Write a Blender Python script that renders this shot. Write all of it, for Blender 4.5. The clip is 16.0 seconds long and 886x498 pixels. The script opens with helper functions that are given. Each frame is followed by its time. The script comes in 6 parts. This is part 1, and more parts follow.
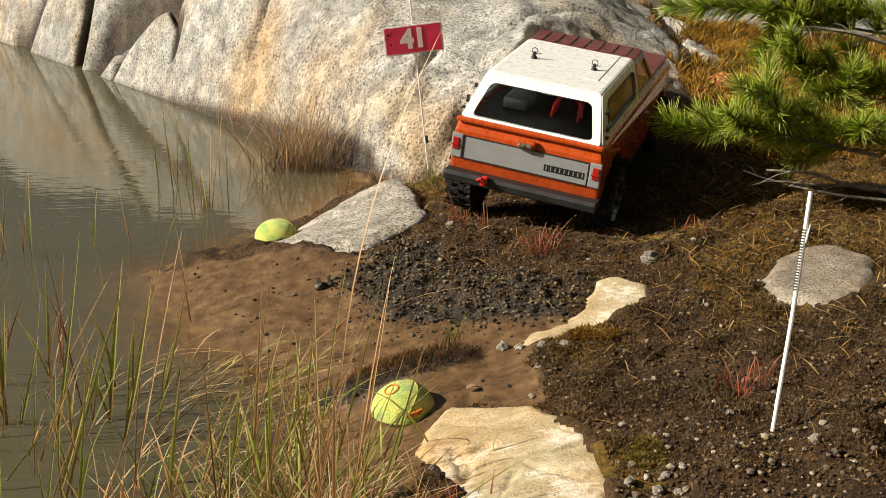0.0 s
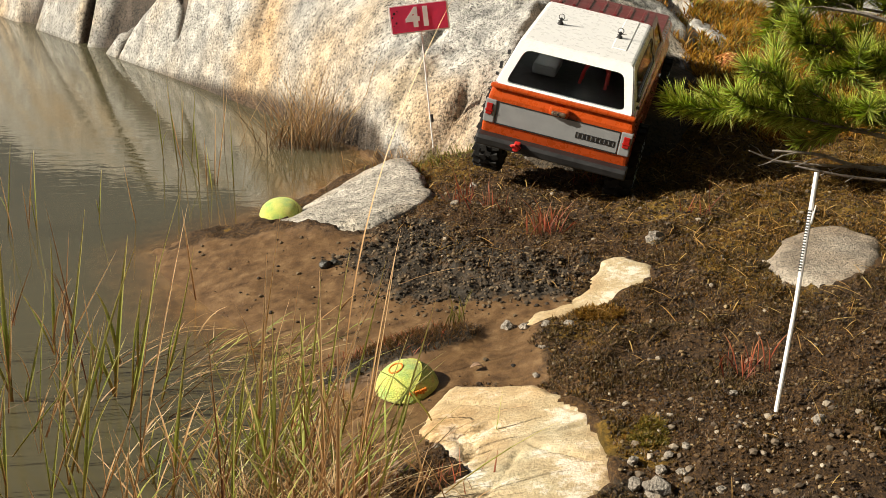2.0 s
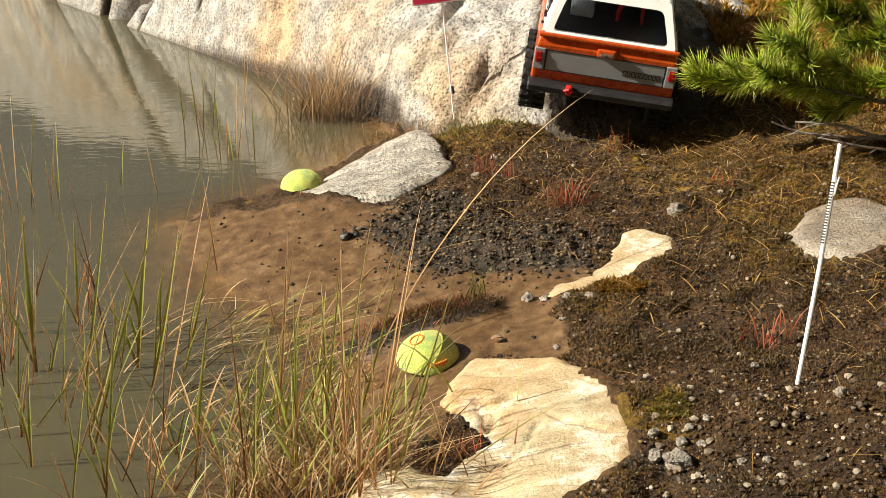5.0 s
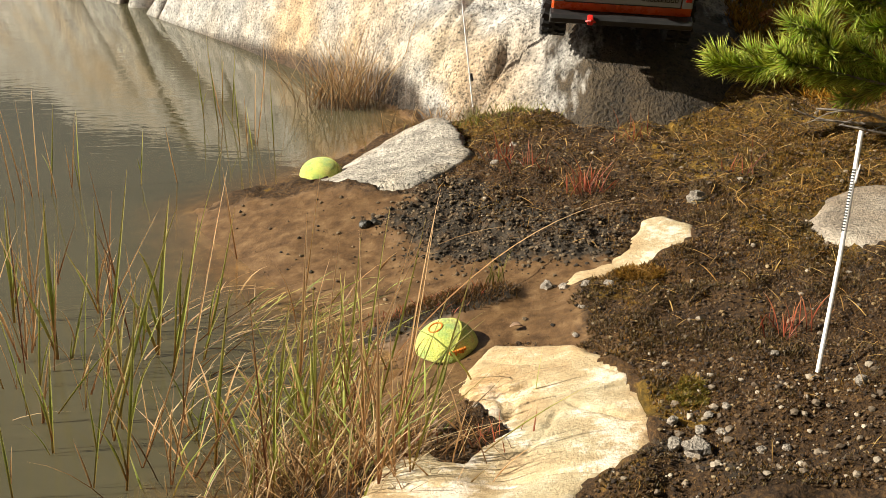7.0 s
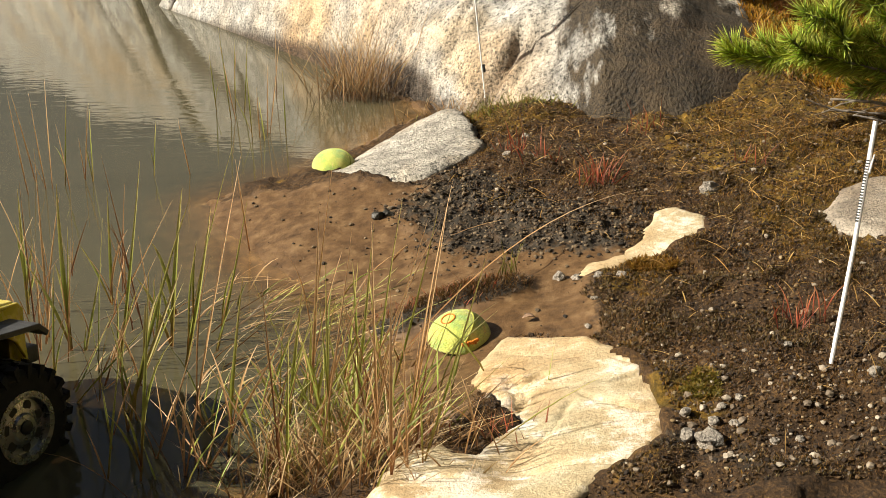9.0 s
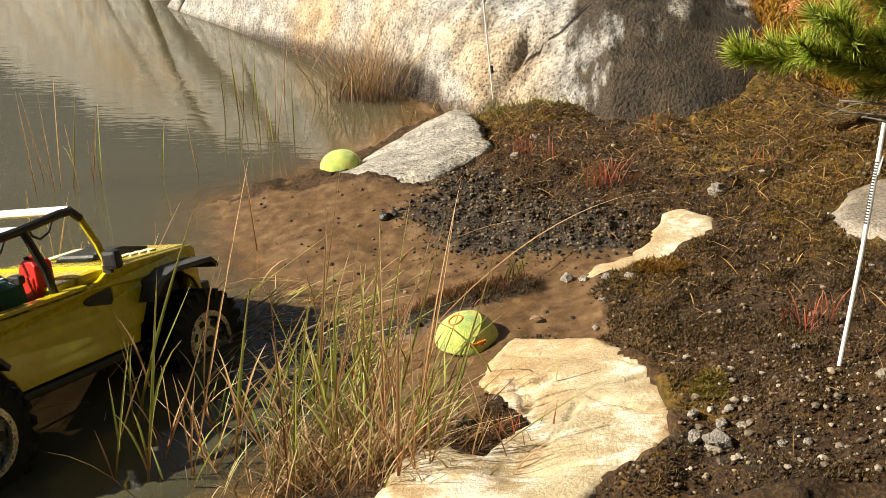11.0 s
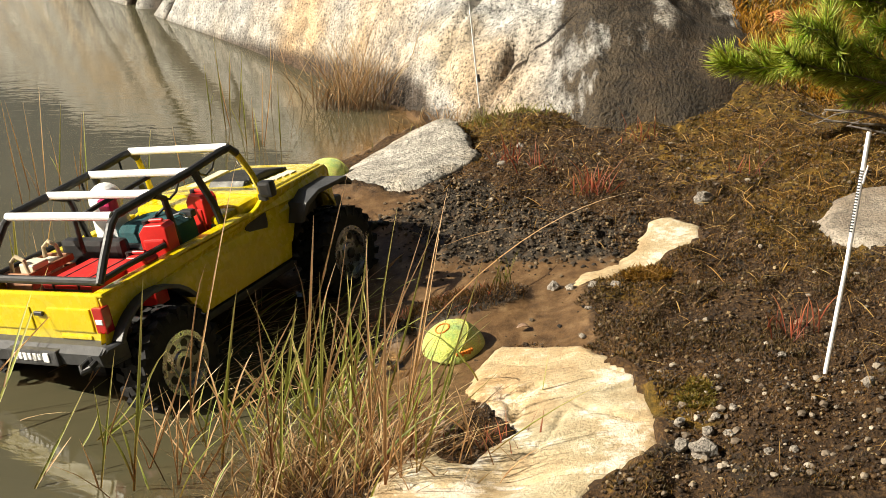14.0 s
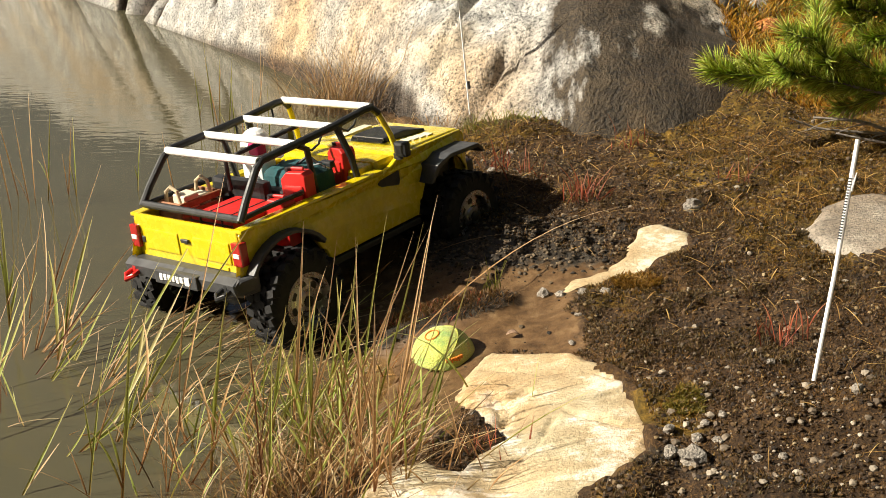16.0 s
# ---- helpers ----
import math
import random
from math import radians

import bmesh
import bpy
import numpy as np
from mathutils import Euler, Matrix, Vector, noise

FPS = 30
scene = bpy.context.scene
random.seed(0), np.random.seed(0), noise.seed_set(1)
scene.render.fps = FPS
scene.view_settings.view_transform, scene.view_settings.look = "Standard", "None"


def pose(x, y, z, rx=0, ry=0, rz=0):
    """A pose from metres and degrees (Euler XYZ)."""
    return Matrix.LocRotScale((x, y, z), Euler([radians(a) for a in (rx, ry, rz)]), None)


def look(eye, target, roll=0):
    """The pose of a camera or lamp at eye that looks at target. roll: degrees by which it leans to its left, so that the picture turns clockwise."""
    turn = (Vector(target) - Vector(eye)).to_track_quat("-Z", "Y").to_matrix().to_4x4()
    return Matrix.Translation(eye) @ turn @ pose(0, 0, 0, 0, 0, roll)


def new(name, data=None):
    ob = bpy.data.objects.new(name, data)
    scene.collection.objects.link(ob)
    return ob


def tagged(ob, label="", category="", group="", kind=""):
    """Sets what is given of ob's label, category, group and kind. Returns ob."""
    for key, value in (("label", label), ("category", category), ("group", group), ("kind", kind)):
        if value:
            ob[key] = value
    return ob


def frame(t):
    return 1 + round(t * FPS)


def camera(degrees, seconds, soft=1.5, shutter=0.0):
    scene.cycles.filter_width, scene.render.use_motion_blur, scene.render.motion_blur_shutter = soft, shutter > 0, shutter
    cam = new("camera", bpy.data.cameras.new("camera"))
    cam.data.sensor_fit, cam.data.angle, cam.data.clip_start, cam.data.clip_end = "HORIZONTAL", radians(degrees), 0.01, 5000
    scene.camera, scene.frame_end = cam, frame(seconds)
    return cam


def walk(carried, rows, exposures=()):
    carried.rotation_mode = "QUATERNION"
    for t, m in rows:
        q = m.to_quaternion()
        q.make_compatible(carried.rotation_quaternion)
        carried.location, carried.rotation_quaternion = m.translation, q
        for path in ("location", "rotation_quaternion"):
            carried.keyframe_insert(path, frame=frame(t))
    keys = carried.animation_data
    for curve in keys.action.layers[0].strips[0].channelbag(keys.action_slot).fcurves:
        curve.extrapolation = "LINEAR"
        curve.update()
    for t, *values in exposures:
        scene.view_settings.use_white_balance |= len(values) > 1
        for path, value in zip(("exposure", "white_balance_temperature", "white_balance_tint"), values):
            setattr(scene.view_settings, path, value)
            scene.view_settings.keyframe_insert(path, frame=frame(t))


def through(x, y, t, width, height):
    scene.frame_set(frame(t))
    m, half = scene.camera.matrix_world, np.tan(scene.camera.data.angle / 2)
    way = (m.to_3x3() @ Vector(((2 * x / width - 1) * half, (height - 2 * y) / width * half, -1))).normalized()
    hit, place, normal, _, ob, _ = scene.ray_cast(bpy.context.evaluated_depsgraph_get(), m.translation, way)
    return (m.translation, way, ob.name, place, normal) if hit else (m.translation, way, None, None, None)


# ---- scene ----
# ---- camera ----
EYE = 0.54
cam = camera(40, 16.0, soft=0.6)
PATH = [
    (0, pose(0, 0, EYE, 71.771, 0.023, -0.668)),
    (0.5, pose(0, 0, EYE, 71.501, 0.069, -0.495)),
    (1, pose(0, 0, EYE, 71.221, 0.049, -0.434)),
    (1.5, pose(0, 0, EYE, 71.023, -0.037, -0.438)),
    (2, pose(0, 0, EYE, 70.791, -0.163, -0.369)),
    (2.5, pose(0, 0, EYE, 70.561, -0.099, -0.295)),
    (3, pose(0, 0, EYE, 70.280, -0.102, -0.116)),
    (3.5, pose(0, 0, EYE, 70.000, 0.000, -0.000)),
    (4, pose(0, 0, EYE, 69.797, 0.044, 0.112)),
    (6.5, pose(0, 0, EYE, 69.033, 0.386, 1.282)),
    (7, pose(0, 0, EYE, 68.899, 0.479, 1.378)),
    (7.5, pose(0, 0, EYE, 68.810, 0.567, 1.431)),
    (8, pose(0, 0, EYE, 68.719, 0.672, 1.559)),
    (8.5, pose(0, 0, EYE, 68.623, 0.660, 1.710)),
    (9, pose(0, 0, EYE, 68.493, 0.743, 1.903)),
    (11.5, pose(0, 0, EYE, 68.590, 0.747, 2.301)),
    (12, pose(0, 0, EYE, 68.630, 0.738, 2.226)),
    (12.5, pose(0, 0, EYE, 68.670, 0.657, 2.115)),
    (13, pose(0, 0, EYE, 68.795, 0.526, 2.058)),
    (13.5, pose(0, 0, EYE, 68.854, 0.533, 1.923)),
    (14, pose(0, 0, EYE, 68.945, 0.553, 1.696)),
    (14.5, pose(0, 0, EYE, 68.983, 0.534, 1.616)),
    (15, pose(0, 0, EYE, 69.048, 0.499, 1.476)),
    (15.5, pose(0, 0, EYE, 69.123, 0.383, 1.390)),
    (16, pose(0, 0, EYE, 69.249, 0.277, 1.288)),
]
walk(cam, PATH, exposures=[(0, 0.55), (1.5, 0.62), (4, 0.9), (7, 0.9), (12, 0.88), (16, 0.93)])

# ---- light ----
SUN_TO = Vector((-0.82, -0.13, 0.54)).normalized()
world = bpy.data.worlds.new("sky")
scene.world = world
world.use_nodes = True
sky = world.node_tree.nodes.new("ShaderNodeTexSky")
sky.sky_type = "NISHITA"
sky.sun_disc = False
sky.dust_density = 5.0
sky.sun_elevation = math.asin(SUN_TO.z)
sky.sun_rotation = math.atan2(SUN_TO.x, SUN_TO.y)
world.node_tree.links.new(sky.outputs[0], world.node_tree.nodes["Background"].inputs[0])
world.node_tree.nodes["Background"].inputs[1].default_value = 0.029
sun = new("sun", bpy.data.lights.new("sun", "SUN"))
sun.data.energy = 5.0
sun.data.angle = radians(0.55)
sun.data.color = (1.0, 0.915, 0.755)
sun.matrix_basis = look(SUN_TO * 30, (0, 0, 0))
# ---- the lie of the land ----
SHORE = [(-1.26, 3.59), (-0.87, 3.07), (-0.50, 2.59), (-0.14, 2.09), (-0.10, 2.0), (-0.19, 1.78), (-0.26, 1.67), (-0.36, 1.54),
         (-0.29, 1.32), (-0.14, 1.17), (-0.08, 1.07), (-0.10, 0.92), (-0.16, 0.84), (-0.25, 0.72), (-0.6, 0.62), (-1.6, 0.5),
         (-4, 0.8), (-6, 3), (-5.5, 6), (-3.2, 6.2)]
CRAG = [(-3.2, 6.2), (-1.26, 3.59), (-0.87, 3.07), (-0.50, 2.59), (-0.14, 2.09), (-0.03, 1.90), (0.105, 1.83), (0.17, 1.72),
        (0.30, 1.70), (0.50, 1.78), (0.80, 2.0), (1.7, 2.5), (5, 4), (9, 16), (-6, 16)]


def side(px, py, poly):
    """Distance to a closed outline: positive outside, negative inside."""
    best = np.full(px.shape, 1e9)
    inside = np.zeros(px.shape, bool)
    for (ax, ay), (bx, by) in zip(poly, poly[1:] + poly[:1]):
        ex, ey = bx - ax, by - ay
        k = np.clip(((px - ax) * ex + (py - ay) * ey) / (ex * ex + ey * ey), 0, 1)
        best = np.minimum(best, np.hypot(px - ax - k * ex, py - ay - k * ey))
        cross = (ay > py) != (by > py)
        with np.errstate(divide="ignore", invalid="ignore"):
            inside ^= cross & (px < ax + (py - ay) * ex / (ey if ey else 1e-12))
    return np.where(inside, -best, best)


def step(a, b, v):
    k = np.clip((v - a) / (b - a), 0, 1)
    return k * k * (3 - 2 * k)


def cell(ix, iy, seed):
    h = np.sin(ix * 127.1 + iy * 311.7 + seed * 74.7) * 43758.5453
    return h - np.floor(h)


def grain(px, py, size, seed=0):
    """Smooth noise from -1 to 1 with bumps of about that size."""
    gx, gy = px / size, py / size
    ix, iy = np.floor(gx), np.floor(gy)
    u, v = gx - ix, gy - iy
    u, v = u * u * (3 - 2 * u), v * v * (3 - 2 * v)
    a, b = cell(ix, iy, seed), cell(ix + 1, iy, seed)
    c, d = cell(ix, iy + 1, seed), cell(ix + 1, iy + 1, seed)
    return (a + (b - a) * u) * (1 - v) * 2 + (c + (d - c) * u) * v * 2 - 1


def rough(px, py, size, seed=0, octaves=4, fall=0.5):
    return sum(grain(px, py, size / 2 ** k, seed + k) * fall ** k for k in range(octaves))


def bump_at(px, py, x, y, r, h):
    return h * np.exp(-((px - x) ** 2 + (py - y) ** 2) / (r * r))


def ground_base(px, py):
    px, py = np.asarray(px, float), np.asarray(py, float)
    d = side(px, py, SHORE)
    z = np.where(d > 0, 0.1 * (1 - np.exp(-np.maximum(d, 0) / 0.33)), np.maximum(0.30 * d, -0.3))
    z = z + bump_at(px, py, 0.03, 1.80, 0.10, 0.02) - bump_at(px, py, 0.28, 1.62, 0.12, 0.015)
    z = z - 0.07 * step(-0.14, -0.32, px) * step(1.9, 2.15, py)
    z = z + 0.06 * step(0.28, 0.46, px) * step(1.62, 1.95, py) * step(3.2, 2.6, py)
    return z


def crag_base(px, py):
    px, py = np.asarray(px, float), np.asarray(py, float)
    inside = -side(px, py, CRAG)
    k = step(-0.75, 0.06, px) * step(4.5, 3.0, py)
    foot = np.interp(px, [-1.26, -0.87, -0.5, -0.14, -0.03, 0.105, 0.17, 0.30, 0.50, 0.80, 1.7, 5], [3.59, 3.07, 2.59, 2.09, 1.92, 1.83, 1.72, 1.70, 1.78, 2.0, 2.5, 4])
    d = np.maximum(inside * (1 - k) + np.maximum(py - foot, 0) * k, 0)
    lip = 0.06 + 0.03 * k - 0.03 * step(0.16, 0.55, px)
    steep = 2.0 - 1.58 * k - 0.2 * step(0.14, 0.6, px) * k
    z = 0.035 * k - 0.03 * (1 - k) + lip * (1 - np.exp(-d / 0.05)) + steep * d * 2.2 / (2.2 + d)
    crest = np.interp(px, [-3.2, -1.4, -0.55, -0.3, -0.12, 0.0], [1.1, 0.68, 0.31, 0.31, 0.42, 3.0])
    crest = crest + 0.05 * rough(px, py, 0.35, 201, 3)
    z = np.minimum(z, crest) + 0.10 * np.maximum(z - crest, 0)
    return np.where(inside > 0, z, -0.03 + 1.6 * np.maximum(inside, -0.3))
# ---- materials ----
def shader(name):
    m = bpy.data.materials.new(name)
    m.use_nodes = True
    return m, m.node_tree, m.node_tree.nodes["Principled BSDF"]


def add(tree, kind, **inputs):
    n = tree.nodes.new("ShaderNode" + kind)
    for key, value in inputs.items():
        n.inputs[key.replace("_", " ")].default_value = value
    return n


def noise_node(tree, where, scale, detail=6, roughness=0.6):
    n = add(tree, "TexNoise", Scale=scale, Detail=detail, Roughness=roughness)
    tree.links.new(where.outputs["Object"], n.inputs["Vector"])
    return n.outputs[0]


def ramp(tree, value, stops):
    r = tree.nodes.new("ShaderNodeValToRGB")
    while len(r.color_ramp.elements) < len(stops):
        r.color_ramp.elements.new(0.5)
    for e, (at, c) in zip(r.color_ramp.elements, stops):
        e.position, e.color = at, (*c, 1) if len(c) == 3 else c
    tree.links.new(value, r.inputs[0])
    return r.outputs[0]


def mix(tree, fac, a, b, blend="MIX"):
    n = tree.nodes.new("ShaderNodeMix")
    n.data_type, n.blend_type = "RGBA", blend
    for value, sock in ((fac, n.inputs[0]), (a, n.inputs[6]), (b, n.inputs[7])):
        if isinstance(value, (int, float)):
            sock.default_value = value
        elif isinstance(value, tuple):
            sock.default_value = (*value, 1)
        else:
            tree.links.new(value, sock)
    return n.outputs[2]


def relief(tree, bsdf, height, strength, distance):
    b = add(tree, "Bump", Strength=strength, Distance=distance)
    tree.links.new(height, b.inputs["Height"])
    tree.links.new(b.outputs[0], bsdf.inputs["Normal"])


def rock_material(name, dark, mid, light, stain, stain_amount=0.5, streaks=0.0, fine=260.0, wet=None, polish=0.75, speckle=0.75, depth=0.012, pale=0.2):
    m, tree, bsdf = shader(name)
    where = tree.nodes.new("ShaderNodeTexCoord")
    big = noise_node(tree, where, 5.0, 5, 0.6)
    middle = noise_node(tree, where, 26.0, 6, 0.65)
    speck = noise_node(tree, where, fine, 3, 0.7)
    base = ramp(tree, middle, [(0.28, dark), (0.48, mid), (0.68, light)])
    grains = ramp(tree, speck, [(0.36, (0.16, 0.16, 0.155)), (0.46, (0.8, 0.79, 0.77)), (0.7, (1.3, 1.28, 1.25))])
    base = mix(tree, speckle, base, grains, "MULTIPLY")
    lichen = ramp(tree, noise_node(tree, where, 13.0, 9, 0.75), [(0.54, (0, 0, 0)), (0.60, (1, 1, 1))])
    base = mix(tree, mix(tree, pale, (0.0, 0.0, 0.0), lichen), base, (0.80, 0.79, 0.74))
    dirt = ramp(tree, noise_node(tree, where, 34.0, 9, 0.75), [(0.58, (0, 0, 0)), (0.68, (1, 1, 1))])
    base = mix(tree, mix(tree, 0.6, (0.0, 0.0, 0.0), dirt), base, mix(tree, 1.0, base, (0.45, 0.40, 0.33), "MULTIPLY"))
    stained = ramp(tree, big, [(0.5 - 0.12 * stain_amount, (0, 0, 0)), (0.68, (1, 1, 1))])
    base = mix(tree, stained, base, mix(tree, 0.8, base, stain, "MULTIPLY"))
    if streaks:
        turn = add(tree, "Mapping", Scale=(9.0, 9.0, 1.6))
        tree.links.new(where.outputs["Object"], turn.inputs["Vector"])
        n = add(tree, "TexNoise", Scale=1.0, Detail=5, Roughness=0.65)
        tree.links.new(turn.outputs[0], n.inputs["Vector"])
        s = ramp(tree, n.outputs[0], [(0.50, (0, 0, 0)), (0.66, (streaks, streaks, streaks))])
        base = mix(tree, s, base, (0.10, 0.10, 0.10))
    if wet:
        zone = tree.nodes.new("ShaderNodeAttribute")
        zone.attribute_name = wet
        split = tree.nodes.new("ShaderNodeSeparateColor")
        tree.links.new(zone.outputs["Color"], split.inputs[0])
        ragged = add(tree, "Math", Value=0.0)
        ragged.operation = "MULTIPLY_ADD"
        tree.links.new(split.outputs[0], ragged.inputs[0])
        ragged.inputs[1].default_value = 1.25
        shift = add(tree, "Math")
        shift.operation = "MULTIPLY_ADD"
        flow = add(tree, "Mapping", Scale=(12.0, 4.0, 4.0), Rotation=(0.0, 0.0, -0.45))
        tree.links.new(where.outputs["Object"], flow.inputs["Vector"])
        run = add(tree, "TexNoise", Scale=1.0, Detail=7, Roughness=0.68)
        tree.links.new(flow.outputs[0], run.inputs["Vector"])
        tree.links.new(run.outputs[0], shift.inputs[0])
        shift.inputs[1].default_value, shift.inputs[2].default_value = 3.6, -1.92
        tree.links.new(shift.outputs[0], ragged.inputs[2])
        w = ramp(tree, ragged.outputs[0], [(0.40, (0, 0, 0)), (0.78, (1, 1, 1))])
        # wet streaks; the deep brown also paints in the flank's shade
        base = mix(tree, w, base, mix(tree, 0.97, base, (0.095, 0.062, 0.026), "MULTIPLY"))
        # dark tide line, and the painted shade of the left clefts
        tide_cleft_shade = ramp(tree, split.outputs[1], [(0.2, (0, 0, 0)), (0.8, (1, 1, 1))])
        base = mix(tree, tide_cleft_shade, base, mix(tree, 0.95, base, (0.14, 0.10, 0.07), "MULTIPLY"))
        gold = ramp(tree, split.outputs[2], [(0.1, (0, 0, 0)), (0.9, (1, 1, 1))])
        base = mix(tree, gold, base, mix(tree, 1.0, base, (1.0, 0.70, 0.38), "MULTIPLY"))
    tree.links.new(base, bsdf.inputs["Base Color"])
    bsdf.inputs["Roughness"].default_value = polish
    both = mix(tree, 0.5, middle, speck)
    relief(tree, bsdf, both, 1.0, depth)
    return m


def plain_material(name, colour, roughness=0.5, metal=0.0, vary=0.25, scale=60.0, dirt=None, dirt_at=0.6, bump=0.0, bump_scale=200.0, coat=0.0, spec=0.5, each=0.0):
    m, tree, bsdf = shader(name)
    where = tree.nodes.new("ShaderNodeTexCoord")
    n = noise_node(tree, where, scale, 6, 0.6)
    lo, hi = tuple(c * (1 - vary) for c in colour), tuple(min(1, c * (1 + vary)) for c in colour)
    base = ramp(tree, n, [(0.3, lo), (0.7, hi)])
    if each:
        info = tree.nodes.new("ShaderNodeObjectInfo")
        tint = ramp(tree, info.outputs["Random"], [(0.0, (1 - each,) * 3), (1.0, (1 + each,) * 3)])
        base = mix(tree, 1.0, base, tint, "MULTIPLY")
    if dirt:
        d = ramp(tree, noise_node(tree, where, scale * 0.35, 8, 0.7), [(dirt_at, (0, 0, 0)), (dirt_at + 0.1, (1, 1, 1))])
        base = mix(tree, d, base, dirt)
    tree.links.new(base, bsdf.inputs["Base Color"])
    r = ramp(tree, noise_node(tree, where, scale * 2, 4), [(0.3, (max(0.03, roughness - 0.1),) * 3), (0.7, (min(1, roughness + 0.12),) * 3)])
    tree.links.new(r, bsdf.inputs["Roughness"])
    bsdf.inputs["Metallic"].default_value = metal
    bsdf.inputs["Coat Weight"].default_value = coat
    bsdf.inputs["Specular IOR Level"].default_value = spec
    if bump:
        relief(tree, bsdf, noise_node(tree, where, bump_scale, 4), bump, 0.002)
    return m


def blade_material(name, low, high, tip, each=0.3, through=0.35):
    """Leaf or stem: one colour from root to tip in uv, shifted from piece to piece."""
    m, tree, bsdf = shader(name)
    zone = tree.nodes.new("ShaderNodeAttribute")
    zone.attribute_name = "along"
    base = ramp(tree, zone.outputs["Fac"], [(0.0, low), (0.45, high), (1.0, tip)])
    geo = tree.nodes.new("ShaderNodeNewGeometry")
    tint = ramp(tree, geo.outputs["Random Per Island"], [(0.0, (1 - each,) * 3), (0.5, (1 + each * 0.5, 1.0, 1 - each * 0.4)), (1.0, (1 + each, 1 + each, 1 + each * 0.8))])
    base = mix(tree, 1.0, base, tint, "MULTIPLY")
    tree.links.new(base, bsdf.inputs["Base Color"])
    bsdf.inputs["Roughness"].default_value = 0.5
    thin = tree.nodes.new("ShaderNodeBsdfTranslucent")
    tree.links.new(base, thin.inputs[0])
    join = tree.nodes.new("ShaderNodeMixShader")
    join.inputs[0].default_value = through
    tree.links.new(bsdf.outputs[0], join.inputs[1])
    tree.links.new(thin.outputs[0], join.inputs[2])
    tree.links.new(join.outputs[0], tree.nodes["Material Output"].inputs[0])
    return m


def ground_material():
    m, tree, bsdf = shader("ground_soil")
    where = tree.nodes.new("ShaderNodeTexCoord")
    zone = tree.nodes.new("ShaderNodeAttribute")
    zone.attribute_name = "zone"
    split = tree.nodes.new("ShaderNodeSeparateColor")
    tree.links.new(zone.outputs["Color"], split.inputs[0])
    fine = noise_node(tree, where, 240.0, 5, 0.7)
    middle = noise_node(tree, where, 55.0, 6, 0.65)
    big = noise_node(tree, where, 11.0, 5, 0.6)
    soil = ramp(tree, fine, [(0.30, (0.013, 0.007, 0.003)), (0.5, (0.050, 0.028, 0.011)), (0.66, (0.125, 0.072, 0.027)), (0.78, (0.22, 0.145, 0.06))])
    patch = ramp(tree, big, [(0.35, (0.75, 0.72, 0.7)), (0.65, (1.3, 1.2, 1.0))])
    soil = mix(tree, 1.0, soil, patch, "MULTIPLY")
    mosses = ramp(tree, middle, [(0.3, (0.028, 0.022, 0.003)), (0.5, (0.105, 0.065, 0.008)), (0.7, (0.26, 0.15, 0.018))])
    mosses = mix(tree, 0.7, mosses, ramp(tree, fine, [(0.3, (0.35, 0.32, 0.3)), (0.65, (1.35, 1.3, 1.2))]), "MULTIPLY")
    mud = ramp(tree, middle, [(0.3, (0.060, 0.032, 0.013)), (0.52, (0.13, 0.073, 0.031)), (0.72, (0.23, 0.145, 0.070))])
    mud = mix(tree, 0.6, mud, ramp(tree, fine, [(0.3, (0.6, 0.58, 0.55)), (0.6, (1.1, 1.1, 1.1))]), "MULTIPLY")
    crumb = ramp(tree, fine, [(0.32, (0.012, 0.010, 0.007)), (0.55, (0.042, 0.033, 0.023)), (0.75, (0.13, 0.10, 0.07))])

    def edge(channel, spread=0.35):
        k = add(tree, "Math")
        k.operation = "MULTIPLY_ADD"
        tree.links.new(middle, k.inputs[0])
        k.inputs[1].default_value = spread * 2
        k.inputs[2].default_value = -spread
        s = add(tree, "Math")
        s.operation = "ADD"
        tree.links.new(split.outputs[channel], s.inputs[0])
        tree.links.new(k.outputs[0], s.inputs[1])
        return ramp(tree, s.outputs[0], [(0.38, (0, 0, 0)), (0.6, (1, 1, 1))])

    base = mix(tree, edge(1, 0.5), soil, mosses)
    wet = edge(0)
    base = mix(tree, wet, base, mud)
    base = mix(tree, edge(2, 0.6), base, crumb)
    tree.links.new(base, bsdf.inputs["Base Color"])
    tree.links.new(ramp(tree, wet, [(0.0, (0.92,) * 3), (1.0, (0.50,) * 3)]), bsdf.inputs["Roughness"])
    bsdf.inputs["Specular IOR Level"].default_value = 0.35
    tall = mix(tree, 0.5, fine, middle)
    deep = mix(tree, wet, tall, mix(tree, 0.25, (0.5, 0.5, 0.5), tall))
    relief(tree, bsdf, deep, 1.0, 0.007)
    return m


